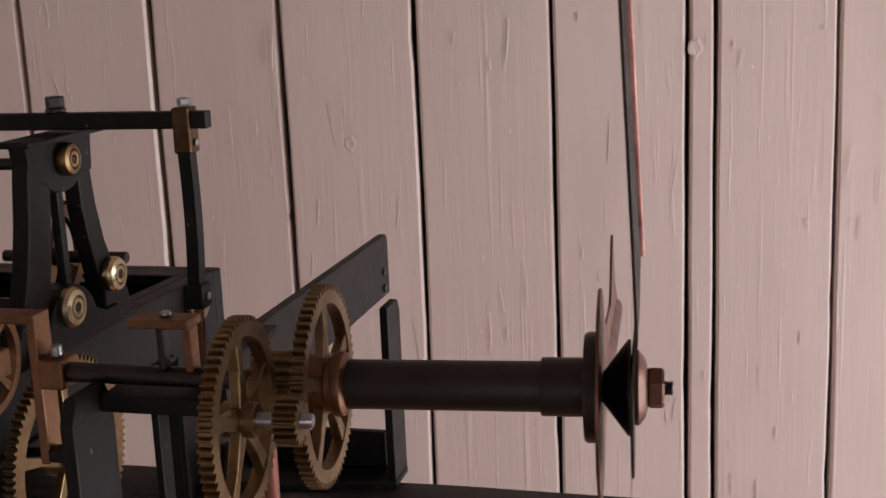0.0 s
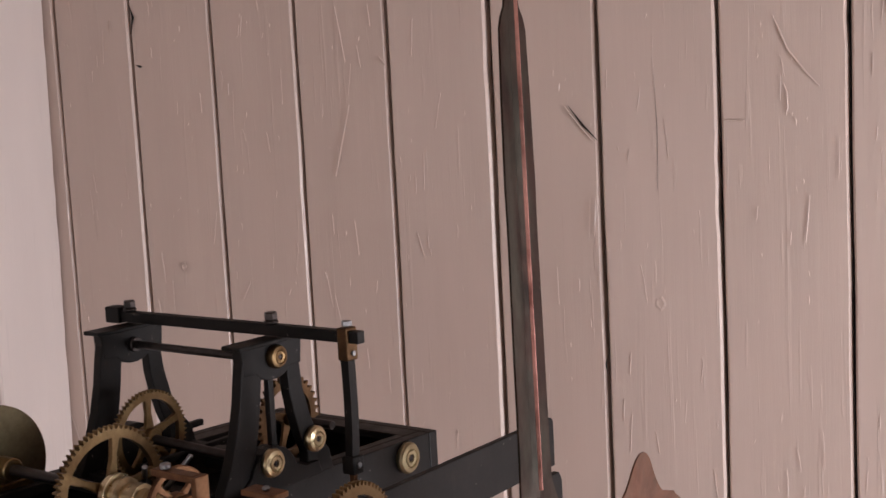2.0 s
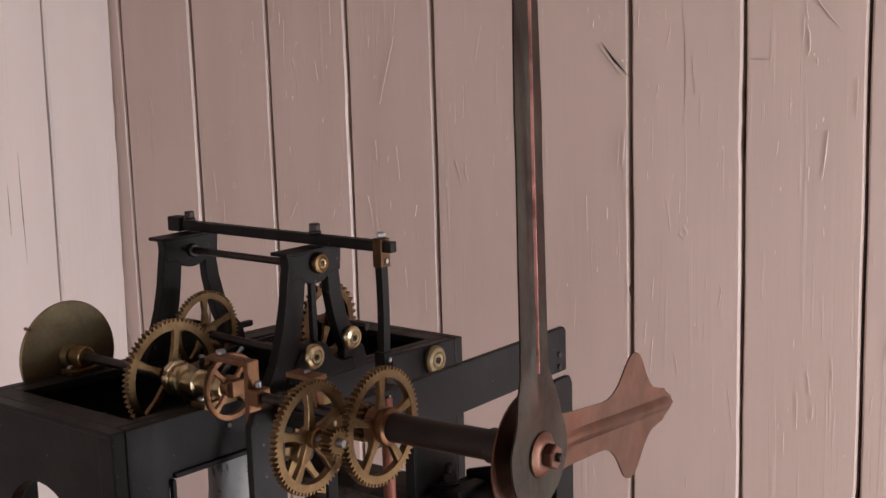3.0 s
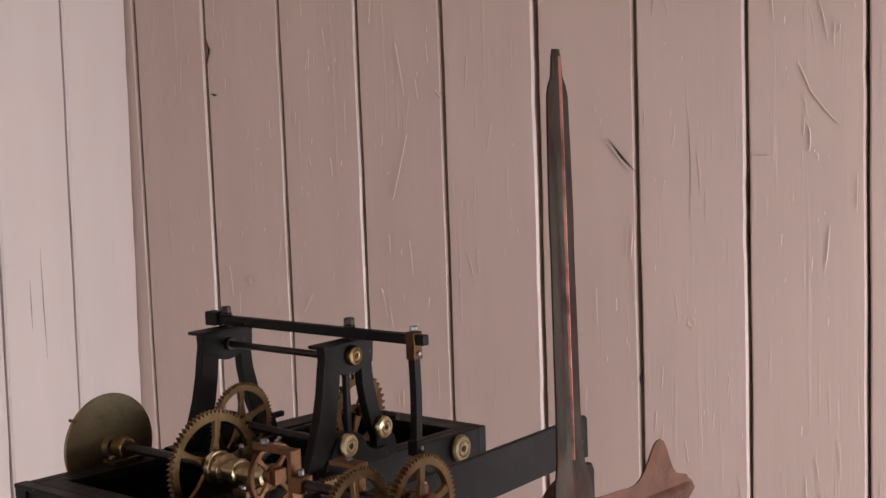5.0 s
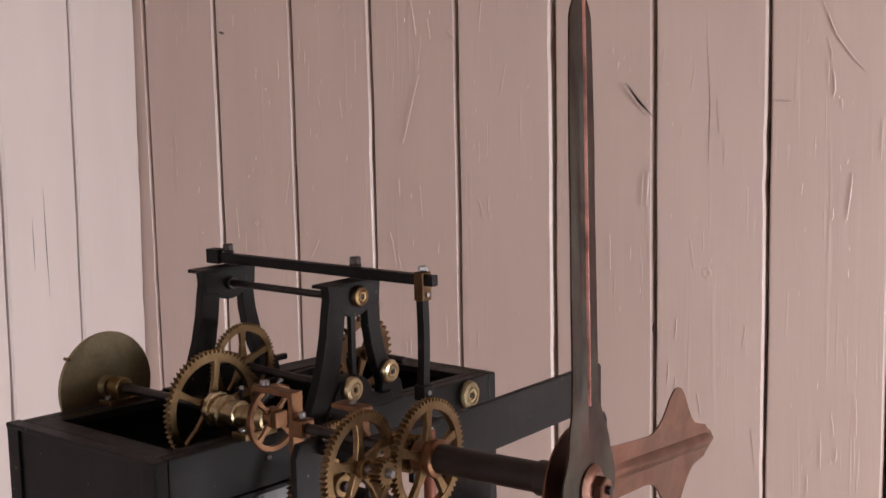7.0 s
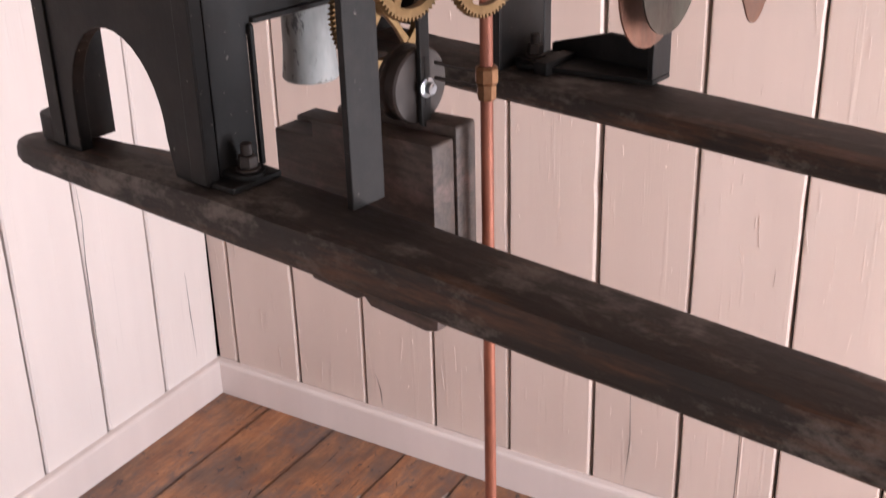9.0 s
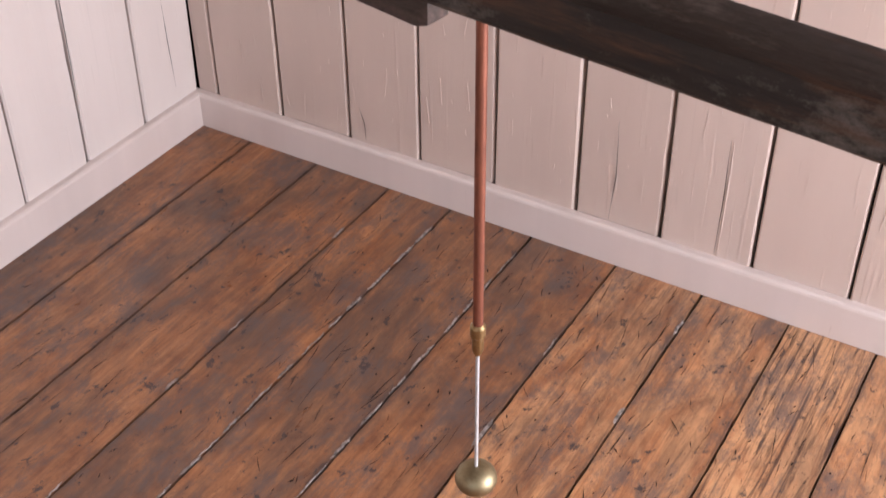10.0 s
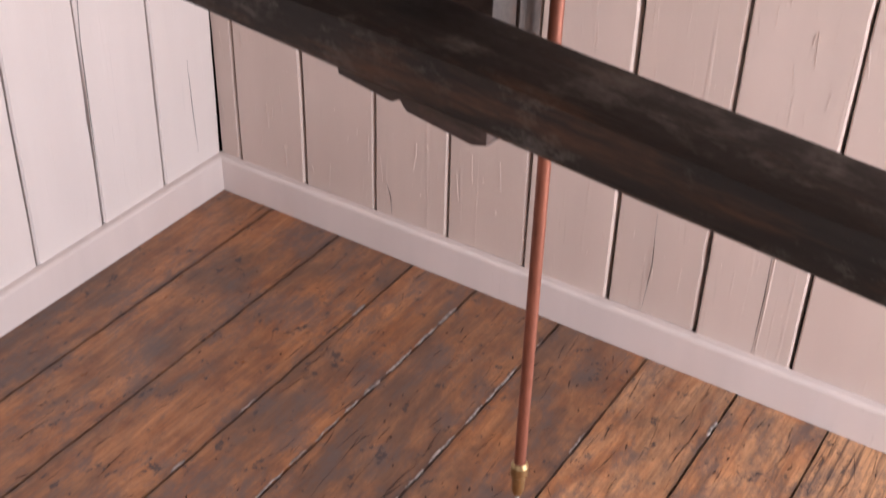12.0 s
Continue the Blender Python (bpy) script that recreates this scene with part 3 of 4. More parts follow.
# painted-over knots
for a, b, r in ((-0.287, 1.386, 0.011), (0.193, 1.502, 0.013), (-1.212, 1.431, 0.008)):
    bm = bmesh.new()
    prof = [(1.0, -0.0002), (0.8, 0.0004), (0.6, 0.0006), (0.4, 0.0001), (0.2, -0.0001), (0.0, 0.0)]
    rings = [[bm.verts.new((a + r * 0.8 * f * math.cos(t * math.pi / 8), YN - 0.0016 - h, b + r * f * (1 + 0.25 * math.sin(t * 2.1 + a * 40)) * math.sin(t * math.pi / 8))) for t in range(16)] if f else [bm.verts.new((a, YN - 0.0016, b))] for f, h in prof]
    for p, q in zip(rings, rings[1:]):
        for i in range(16):
            bm.faces.new((p[i], p[(i + 1) % 16], q[(i + 1) % 16], q[i]) if len(q) > 1 else (p[i], p[(i + 1) % 16], q[0]))
    marks("knot", bm, M_WALL, wall_n)
rnd = random.Random(7)
bm = bmesh.new()
for i in range(1100):
    x, z, l = rnd.uniform(XW, 0.7), rnd.uniform(0.1, 2.2), rnd.choice((0.004, 0.006, 0.008, 0.012, 0.02, 0.035, 0.06))
    if min(abs(x - j) for j in JN) < 0.012:
        continue
    t = rnd.gauss(0, 0.10)
    ridge_strip(bm, [(x, z), (x + t * l / 2 + rnd.uniform(-0.0004, 0.0004), z + l / 2), (x + t * l, z + l)], rnd.uniform(0.0008, 0.0022), rnd.uniform(0.0004, 0.0010), NORTH)
marks("paint_flecks", bm, M_WALL, wall_n, "stuff")
for pts, w in (([(1.312, 0.674), (1.316, 0.60), (1.309, 0.505), (1.306, 0.30), (1.302, 0.097)], 0.0015), ([(1.586, 0.355), (1.590, 0.24), (1.597, 0.121)], 0.0018), ([(1.40, 1.52), (1.402, 1.40), (1.405, 1.30)], 0.0018), ([(1.37, 1.46), (1.371, 1.36)], 0.0016)):
    bm = bmesh.new()
    ridge_strip(bm, pts if len(pts) > 2 else [pts[0], ((pts[0][0] + pts[1][0]) / 2, (pts[0][1] + pts[1][1]) / 2), pts[1]], w, 0.0002, WEST)
    marks("split", bm, M_GAP, wall_w)
# grey filler squeezed into some of the floor's joints
for x in (-1.001, -0.8425, -0.6455, -0.454, -0.268):
    rnd = random.Random(int(-x * 1000))
    y = 0.1
    while y < YN - 0.1:
        l = rnd.uniform(0.02, 0.09)
        bm = bmesh.new()
        pts = [(x - 0.003 + rnd.uniform(-0.0018, 0.0018), y + l * i / 6) for i in range(7)]
        ridge_strip(bm, pts, rnd.uniform(0.003, 0.0075), rnd.uniform(0.0003, 0.0009), FLOOR)
        marks("joint_filler", bm, M_FILL, floor)
        y += l * rnd.uniform(0.8, 1.5) + (0.0 if -0.9 < x < -0.6 else rnd.uniform(0.05, 0.3))
# dark scratches and gouges on the worn boards
rnd = random.Random(11)
bm = bmesh.new()
for i in range(900):
    x, y, l = min(0.35, rnd.triangular(-1.5, 0.5, 0.0)), rnd.uniform(0.25, 1.6), rnd.choice((0.006, 0.01, 0.015, 0.025, 0.05, 0.09))
    t = rnd.gauss(0, 0.35) if l < 0.05 else rnd.gauss(0, 0.12)
    if min(abs(x - j) for j in JF) < 0.01:
        continue
    ridge_strip(bm, [(x, y), (x + t * l / 2 + rnd.uniform(-0.002, 0.002), y + l / 2), (x + t * l, y + l)], rnd.uniform(0.0007, 0.0022) if l > 0.012 else rnd.uniform(0.0015, 0.004), 0.0002, FLOOR)
marks("floor_scratches", bm, M_GAP, floor, "stuff")

# ---- the clock's own axes: u along the beams, v towards the north wall, z from the bed's top ----
C = Matrix.Translation((-0.329, 0.411, 1.412)) @ Matrix.Rotation(radians(-9.5), 4, "Z")
ZB = -0.165  # top of the beams


def beam(name, v0, v1, u0, u1, label, lean=0.0, sag=0.0, taper=0.0, deep=0.034):
    """A squared timber. Its free end dips by sag, and tapers from behind to a rounded tip."""
    t = Thing(name, label, "beam", (u0, v0, ZB - deep), C, "clock beams")
    bm = bmesh.new()
    rnd = random.Random(len(name))
    us = [u0 + s for s in (0.0, 0.002, 0.006, 0.012, 0.020, 0.030)]
    while us[-1] < u1 - 0.05:
        us.append(us[-1] + 0.04)
    us.append(u1)
    rings = []
    for u in us:
        f = min(1.0, max(0.0, -u / 0.25))
        tip = math.sqrt(max(0.0, 1 - (1 - min(1.0, (u - u0) / 0.030)) ** 2))
        a, c = v0 + lean * max(0.0, u), v1 - taper * f
        mid = a + 0.35 * (c - a)
        a, c = mid - (mid - a) * (0.3 + 0.7 * tip), mid + (c - mid) * (0.35 + 0.65 * tip)
        top, low = ZB - sag * f - 0.004 * (1 - tip), ZB - deep - 0.25 * sag * f + 0.006 * (1 - tip)
        prof = [(a + 0.004, low), (a, low + 0.004), (a, top - 0.008), (a + 0.003, top - 0.002), (a + 0.010, top), (c - 0.008, top), (c - 0.002, top - 0.002), (c, top - 0.008), (c, low + 0.004), (c - 0.004, low)]
        rings.append([bm.verts.new((u, v + rnd.uniform(-0.0007, 0.0007), z + rnd.uniform(-0.0005, 0.0005))) for v, z in prof])
    m = len(rings[0])
    for p, q in zip(rings, rings[1:]):
        for j in range(m):
            bm.faces.new((p[j], p[(j + 1) % m], q[(j + 1) % m], q[j]))
    bm.faces.new(rings[0])
    bm.faces.new(rings[-1][::-1])
    t.part("timber", bm, M_BEAM, None, "", 35)
    return t


beam("timber_beam", -0.014, 0.058, -0.264, 2.04, "dark oiled timber beam with rubbed dusty top", 0.026, 0.014, 0.026)
beam("timber_beam", 0.345, 0.425, -0.22, 1.97, "dark oiled timber beam with straight worn edges", deep=0.023)

clock = Thing("turret_clock", "black iron turret clock movement with brass wheels, on two beams", "clock", (-0.1, 0.2, ZB), C)
P = clock.part

def settled(bm):
    """The bed's top falls a little towards the back; its feet stay on the beams."""
    for v in bm.verts:
        v.co.z += (0.0045 - 0.033 * v.co.y) * min(1.0, max(0.0, (v.co.z - ZB) / -ZB))
    return bm


# cast-iron bed
W, D = 0.204, 0.443
ZL = ZB - 0.012  # the beam dips under the far leg
bed = P("bed", settled(prism([(-W, ZL), (-0.168, ZL + 0.002)] + [(-0.168, -0.135)] + [(-0.107 + 0.061 * math.cos(radians(a)), -0.135 + 0.075 * math.sin(radians(a))) for a in range(170, 0, -10)]
                     + [(-0.046, -0.135), (-0.040, ZB), (0, ZB), (0, 0), (-W, 0)], 0.0, 0.012, "v", 0.0012)), M_IRON)
P("bed_end", settled(prism([(-W, ZB), (-0.168, ZB), (-0.168, -0.135)] + [(-0.107 + 0.061 * math.cos(radians(a)), -0.135 + 0.075 * math.sin(radians(a))) for a in range(170, 0, -10)]
                   + [(-0.046, -0.135), (-0.040, ZB), (0, ZB), (0, 0), (-W, 0)], D - 0.012, D, "v", 0.0012)), M_IRON)
for u0 in (-0.012, -W):
    zl = ZL if u0 == -W else ZB
    P("bed_side", settled(prism([(0.0125, zl), (0.052, zl), (0.052, -0.058), (0.058, -0.050), (0.352, -0.050), (0.358, -0.058), (0.358, ZB), (D - 0.0125, ZB), (D - 0.0125, 0), (0.0125, 0)],
                        u0, u0 + 0.012, "u", 0.0012)), M_IRON)
# a raised bead round the side opening
bead = box((-0.001, 0.052, ZB + 0.004), (0.004, 0.056, -0.050), 0.001)
bead = box((-0.001, 0.056, -0.050), (0.004, 0.352, -0.0455), 0.001, bm=bead)
bead = box((-0.001, 0.354, ZB + 0.004), (0.004, 0.358, -0.050), 0.001, bm=bead)
P("bead", settled(bead), M_IRON)
# corner strips and a moulded foot rail
for lo, hi in (((-W - 0.0012, -0.0022, ZL + 0.004), (-W + 0.016, 0.0, -0.001)), ((-0.017, -0.0022, ZB + 0.002), (0.0012, 0.0, -0.001)), ((0.0, -0.0012, ZB + 0.002), (0.0022, 0.010, -0.001))):
    P("corner_strip", settled(box(lo, hi, 0.0008)), M_IRON)
P("rim", settled(box((-W - 0.0015, -0.003, -0.004), (0.0018, 0.011, 0.0006), 0.0012)), M_IRON)
P("foot_rail", box((0.0002, 0.002, ZB), (0.026, 0.052, ZB + 0.0055), 0.0012), M_IRON)
# added sheet that closes the view down, so the bed's inside stays dark
P("bed_plate", settled(box((-W + 0.0125, 0.0125, -0.0475), (-0.0125, D - 0.0125, -0.0435))), M_IRON)
# flange round the top
fl = box((-W + 0.012, 0.012, -0.008), (-0.012, 0.034, 0.0), 0.0008)
fl = box((-W + 0.012, D - 0.034, -0.008), (-0.012, D - 0.012, 0.0), 0.0008, bm=fl)
fl = box((-W + 0.012, 0.034, -0.008), (-W + 0.03, D - 0.034, 0.0), 0.0008, bm=fl)
fl = box((-0.022, 0.034, -0.008), (-0.012, D - 0.034, 0.0), 0.0008, bm=fl)
P("top_flange", settled(fl), M_IRON)
for u, v in ((0.014, 0.029), (0.016, 0.395), (-W - 0.020, 0.015), (-W - 0.013, 0.40)):
    s = 1 if u > 0 else -1
    foot = P("foot", prism([(u - s * 0.014, v - 0.014)] + [(u + 0.013 * math.cos(radians(a)) * s, v + 0.014 * math.sin(radians(a))) for a in range(-90, 91, 15)] + [(u - s * 0.014, v + 0.014)],
                           ZL + 0.0015 if u < 0 and v < 0.1 else ZB + 0.0055 if v < 0.1 else ZB, ZB + (0.010 if u > 0 else 0.012), "z", 0.001), M_IRON)
    if u < 0:
        continue
    nb = turned(0.0098, ZB + 0.010, ZB + 0.0125, (u, v, 0), "z", 20)
    nb = hex_nut((u, v, ZB + 0.0125), 0.0078, 0.010, "z", nb)
    nb = turned(0.0048, ZB + 0.0225, ZB + 0.032, (u, v, 0), "z", 14, bm=nb)
    P("holding_bolt", nb, M_TUBE, foot, "rusty holding-down bolt and nut")

P("foot_block", box((0.0305, 0.372, ZB), (0.046, 0.420, ZB + 0.013), 0.0015), M_IRON)

# tube, pointers: this train is turned a little against the bed
VA, ZA = 0.068, 0.033
clock.turn = Matrix.Translation((0.22, VA, 0)) @ Matrix.Rotation(radians(5.0), 4, "Z") @ Matrix.Translation((-0.22, -VA, 0))
P("tube", lathe([(0, 0.224), (0.0100, 0.224), (0.0104, 0.2255), (0.0104, 0.311), (0.0118, 0.311), (0.0120, 0.3115), (0.0120, 0.329), (0, 0.329)], (0, VA, ZA), "u", 40), M_TUBE, None, "browned iron tube", 35)


def leaf(rows, u, fold, thick, place, ridge=0.0042):
    """A sheet-metal pointer with a raised centre rib. rows: (distance, half width left, half width right, rib height); place maps (s, w) to (v, z)."""
    bm = bmesh.new()
    grid = []
    for s, hl, hr, rib in rows:
        ws = [-hl, -min(ridge, hl * 0.6), -ridge * 0.45 if hl > ridge else -hl * 0.3, 0, ridge * 0.45 if hr > ridge else hr * 0.3, min(ridge, hr * 0.6), hr]
        us = [0, 0, rib * 0.75, rib, rib * 0.75, 0, 0]
        front = [bm.verts.new((u + fold(s) + du + thick, *place(s, w))) for w, du in zip(ws, us)]
        back = [bm.verts.new((u + fold(s) + du, *place(s, w))) for w, du in zip(ws, us)]
        grid.append((front, back))
    for (f0, b0), (f1, b1) in zip(grid, grid[1:]):
        for j in range(6):
            bm.faces.new((f0[j], f0[j + 1], f1[j + 1], f1[j]))
            bm.faces.new((b0[j + 1], b0[j], b1[j], b1[j + 1]))
        bm.faces.new((f0[0], f1[0], b1[0], b0[0]))
        bm.faces.new((f0[6], b0[6], b1[6], f1[6]))
    for f, b in (grid[0], grid[-1]):
        for j in range(6):
            bm.faces.new((f[j], b[j], b[j + 1], f[j + 1]))
    return bm


# long upright pointer
UM, UH = 0.347, 0.334
ZM = ZA
rows = []
for i in range(15):
    a = math.pi * (0.02 + 0.66 * i / 14)
    rows.append((-0.036 * math.cos(a), 0.036 * math.sin(a), 0.036 * math.sin(a), 0.0))
for s, h, rib in ((0.030, 0.0272, 0.0003), (0.042, 0.0235, 0.0012), (0.056, 0.0181, 0.0021), (0.075, 0.0172, 0.0021), (0.1, 0.0170, 0.0021), (0.13, 0.0169, 0.0021), (0.16, 0.0165, 0.0021), (0.19, 0.0161, 0.0021), (0.22, 0.0167, 0.0021),
                  (0.245, 0.0161, 0.0021), (0.27, 0.0155, 0.0021), (0.300, 0.0143, 0.0021), (0.3065, 0.0120, 0.0021), (0.312, 0.0081, 0.0021), (0.326, 0.0063, 0.0021), (0.331, 0.0045, 0.001)):
    rows.append((s, h, h, rib))


def blade_v(s):
    return 0.0 if s < 0 else -0.0074 * s / 0.05 if s < 0.05 else -0.0094 + 0.0606 * (s - 0.017)


def blade_u(s):
    return 0.0 if s < 0.008 else 0.0020 * (s - 0.008) / 0.022 if s < 0.03 else 0.0020 - 0.0437 * (s - 0.03)


rib_rows = [r for r in rows if r[3] > 0.002]
minp = P("minute_pointer", leaf(rows, UM, blade_u, 0.0012, lambda s, w: (VA + blade_v(s) + w, ZM + s)), M_COPPER_D, None,
         "long patinated copper clock pointer with a raised rib", 30)
# raised rib along the blade; its bright colour paints in the highlight
rib = bmesh.new()
rings = []
for s, h, hr, r in rib_rows:
    c = UM + blade_u(s) + 0.0016 + r
    rings.append([rib.verts.new((c + du, VA + blade_v(s) + dv, ZM + s)) for dv, du in ((-0.0012, -0.0022), (-0.0010, -0.0002), (-0.0005, 0.0008), (0.0, 0.0011), (0.0005, 0.0008), (0.0010, -0.0002), (0.0012, -0.0022))])
for p, q in zip(rings, rings[1:]):
    for j in range(6):
        rib.faces.new((p[j], p[j + 1], q[j + 1], q[j]))
rib.faces.new(rings[0][::-1])
rib.faces.new(rings[-1])
P("rib", rib, M_RIB, minp, "raised copper rib, pinkish with a painted-in highlight", 50)
P("backing_cone", lathe([(0, UM - 0.0115), (0.006, UM - 0.0115), (0.0195, UM - 0.0012), (0.0195, UM), (0, UM)], (0, VA, ZA), "u", 36), M_DARKSTEEL, minp, "", 40)
P("washer", lathe([(0, UM + 0.0013), (0.0148, UM + 0.0013), (0.0152, UM + 0.003), (0.0120, UM + 0.0055), (0.0085, UM + 0.0065), (0, UM + 0.0065)], (0, VA, ZA), "u", 36), M_COPPER, minp, "bronze washer", 40)
P("nut", hex_nut((UM + 0.0065, VA, ZA), 0.0085, 0.0066, "u"), M_COPPER, minp, "bronze nut")
P("threaded_end", lathe([(0, UM + 0.013)] + [(0.0031 if i % 2 else 0.0025, UM + 0.013 + 0.0006 * i) for i in range(7)] + [(0, UM + 0.017)], (0, VA, ZA), "u", 16), M_DARKSTEEL, minp)

# short broad pointer, lying nearly level
drop = radians(-6.3)
rows = []
for i in range(17):
    a = math.pi * (0.02 + 0.80 * i / 16)
    rows.append((-0.043 * math.cos(a), 0.043 * math.sin(a), 0.043 * math.sin(a), 0.0))
for s, h, rib in ((0.045, 0.0205, 0.001), (0.060, 0.0190, 0.003), (0.090, 0.0185, 0.0035), (0.112, 0.0180, 0.0035), (0.122, 0.0186, 0.0035), (0.131, 0.0215, 0.0035), (0.140, 0.0270, 0.0035), (0.147, 0.0340, 0.0035), (0.153, 0.0410, 0.0035),
                  (0.158, 0.0455, 0.0035), (0.164, 0.0482, 0.0035), (0.170, 0.0488, 0.0035), (0.176, 0.0470, 0.0035), (0.182, 0.0425, 0.0035), (0.187, 0.036, 0.0035), (0.193, 0.0285, 0.0035),
                  (0.200, 0.0215, 0.0035), (0.207, 0.0170, 0.0035), (0.218, 0.0148, 0.0035), (0.230, 0.0128, 0.0035), (0.233, 0.0100, 0.003), (0.240, 0.0070, 0.003), (0.245, 0.0045, 0.002)):
    rows.append((s, h, h, rib))
rows = [(s if s < 0.06 else 0.06 + (s - 0.06) * 0.952, *r) for s, *r in rows]
cd, sd = math.cos(drop), math.sin(drop)
hourp = P("hour_pointer", leaf(rows, UH, lambda s: 0.0, 0.0012, lambda s, w: (VA + 0.004 + s * cd - w * sd, ZA - 0.004 + s * sd + w * cd), 0.006), M_COPPER, None,
          "short broad copper clock pointer with rounded lobes", 30)
P("boss", lathe([(0, UH - 0.0055), (0.0215, UH - 0.0055), (0.0225, UH - 0.004), (0.0225, UH - 0.001), (0.0215, UH - 0.0002), (0, UH - 0.0002)], (0, VA, ZA), "u", 36), M_DARKSTEEL, hourp, "", 40)

# dial wheels
wheel(clock, "dial_wheel", (0.2195, VA, ZA - 0.001), 0.0428, 64, 0.0055, 0.0055, 5, 0.011, 0.016, M_BRASS, "tarnished brass toothed wheel with five spokes", 88)
P("collar", lathe([(0, 0.213), (0.0122, 0.213), (0.0128, 0.2142), (0.0128, 0.2215), (0.0116, 0.2222), (0.0116, 0.2245), (0.0134, 0.2252), (0.0138, 0.2265), (0.0134, 0.2290), (0.0112, 0.2305), (0, 0.2305)], (0, VA, ZA), "u", 30), M_BRONZE, None, "bronze collar on the tube", 40)
wheel(clock, "dial_wheel", (0.2015, 0.0135, 0.037), 0.0396, 64, 0.0055, 0.0055, 5, 0.007, 0.014, M_BRASS, "tarnished brass toothed wheel with five spokes", 92)
P("pinion", toothed_ring((0.2195, 0.0133, 0.037), 0.0100, 0.0076, 0.003, -0.003, 0.006, 16), M_BRASS, None, "small brass pinion")
P("stud", lathe([(0, 0.195), (0.0032, 0.195), (0.0032, 0.2275), (0.0024, 0.230), (0, 0.230)], (0, 0.0133, 0.037), "u", 18), M_STEEL, None, "bright steel stud", 40)
P("pinion", toothed_ring((0.200, VA, ZA), 0.0140, 0.011, 0.004, -0.010, 0.010, 14), M_BRASS, None, "small brass pinion")
clock.turn = None

# second wheel train on the bed
VB, ZG = 0.109, 0.016
wheel(clock, "great_wheel", (-0.060, VB, ZG), 0.0512, 66, 0.006, 0.0065, 5, 0.010, 0.010, M_BRASS, "large brass toothed wheel with five spokes", 80)
P("arbor", rod_between((-0.214, VB, ZG), (-0.055, VB, ZG), 0.0046), M_DARKSTEEL, None, "", 40)
P("winding_boss", lathe([(0, -0.056), (0.0150, -0.056), (0.0155, -0.054), (0.0155, -0.050), (0.0120, -0.049), (0.0120, -0.046), (0.0138, -0.045), (0.0138, -0.041), (0.0095, -0.039),
                         (0.0095, -0.030), (0.0115, -0.029), (0.0115, -0.022), (0.0085, -0.021), (0.0085, 0.010), (0.0060, 0.011), (0.0060, 0.016), (0, 0.016)], (0, VB, ZG), "u", 32), M_BUSH, None,
  "polished brass winding boss", 30)
for u, name in ((-0.192, "pedestal"), (-0.006, "pedestal")):
    ped = P(name, box((u - 0.009, VB - 0.018, 0.0), (u + 0.009, VB + 0.018, 0.006), 0.0008), M_BRASS, None, "brass bearing block")
    P("bearing_cap", turned(0.0095, u - 0.008, u + 0.008, (0, VB, ZG), "u", 24), M_BRASS_B, ped, "", 40)
    P("bearing_neck", box((u - 0.006, VB - 0.0075, 0.006), (u + 0.006, VB + 0.0075, ZG), 0.0006), M_BRASS, ped)
    for dv in (-0.0135, 0.0135):
        P("screw", turned(0.0032, 0.006, 0.0095, (u, VB + dv, 0), "z", 14), M_STEEL, ped, "", 40)
P("count_disc", lathe([(0, -0.2195), (0.0512, -0.2195), (0.0519, -0.2188), (0.0519, -0.2168), (0.0512, -0.216), (0.011, -0.216), (0.009, -0.209), (0, -0.209)], (0, VB + 0.003, ZG - 0.003), "u", 64), M_BRASS_D, None,
  "dull greenish brass disc", 30)
P("disc_pin", turned(0.0017, -0.222, -0.213, (0, VB - 0.002 - 0.036, ZG + 0.030), "u", 10), M_BRASS, None, "", 40)

wheel(clock, "second_wheel", (-0.115, 0.195, 0.032), 0.0390, 60, 0.005, 0.0055, 5, 0.007, 0.016, M_BRASS, "brass toothed wheel with five spokes", 90)
P("arbor", rod_between((-0.19, 0.195, 0.032), (0.004, 0.195, 0.026), 0.0042), M_DARKSTEEL, None, "", 40)
wheel(clock, "escape_wheel", (-0.040, 0.284, 0.034), 0.0385, 34, 0.004, 0.0065, 4, 0.006, 0.014, M_BRASS_K, "brass escape wheel with coarse teeth", 70)
P("arbor", rod_between((-0.075, 0.284, 0.034), (0.012, 0.284, 0.034), 0.0038), M_DARKSTEEL, None, "", 40)
for u in (-0.17, -0.100):
    P("locking_lever", box((u, 0.17, 0.010), (u + 0.006, 0.30, 0.016), 0.001), M_IRON)
for p, q in (((-0.05, 0.150, 0.004), (-0.03, 0.165, 0.034)), ((-0.075, 0.152, 0.0), (-0.05, 0.135, 0.030))):
    P("lever_arm", rod_between(p, q, 0.0022), M_STEEL, None, "bright steel lever", 40)
P("cross_bar", box((-W + 0.012, 0.158, -0.004), (-0.012, 0.172, 0.004), 0.001), M_IRON)
P("cross_bar", box((-W + 0.012, 0.262, -0.004), (-0.012, 0.276, 0.004), 0.001), M_IRON)
P("lever_block", box((-0.085, 0.225, 0.0), (-0.035, 0.245, 0.016), 0.002), M_IRON)


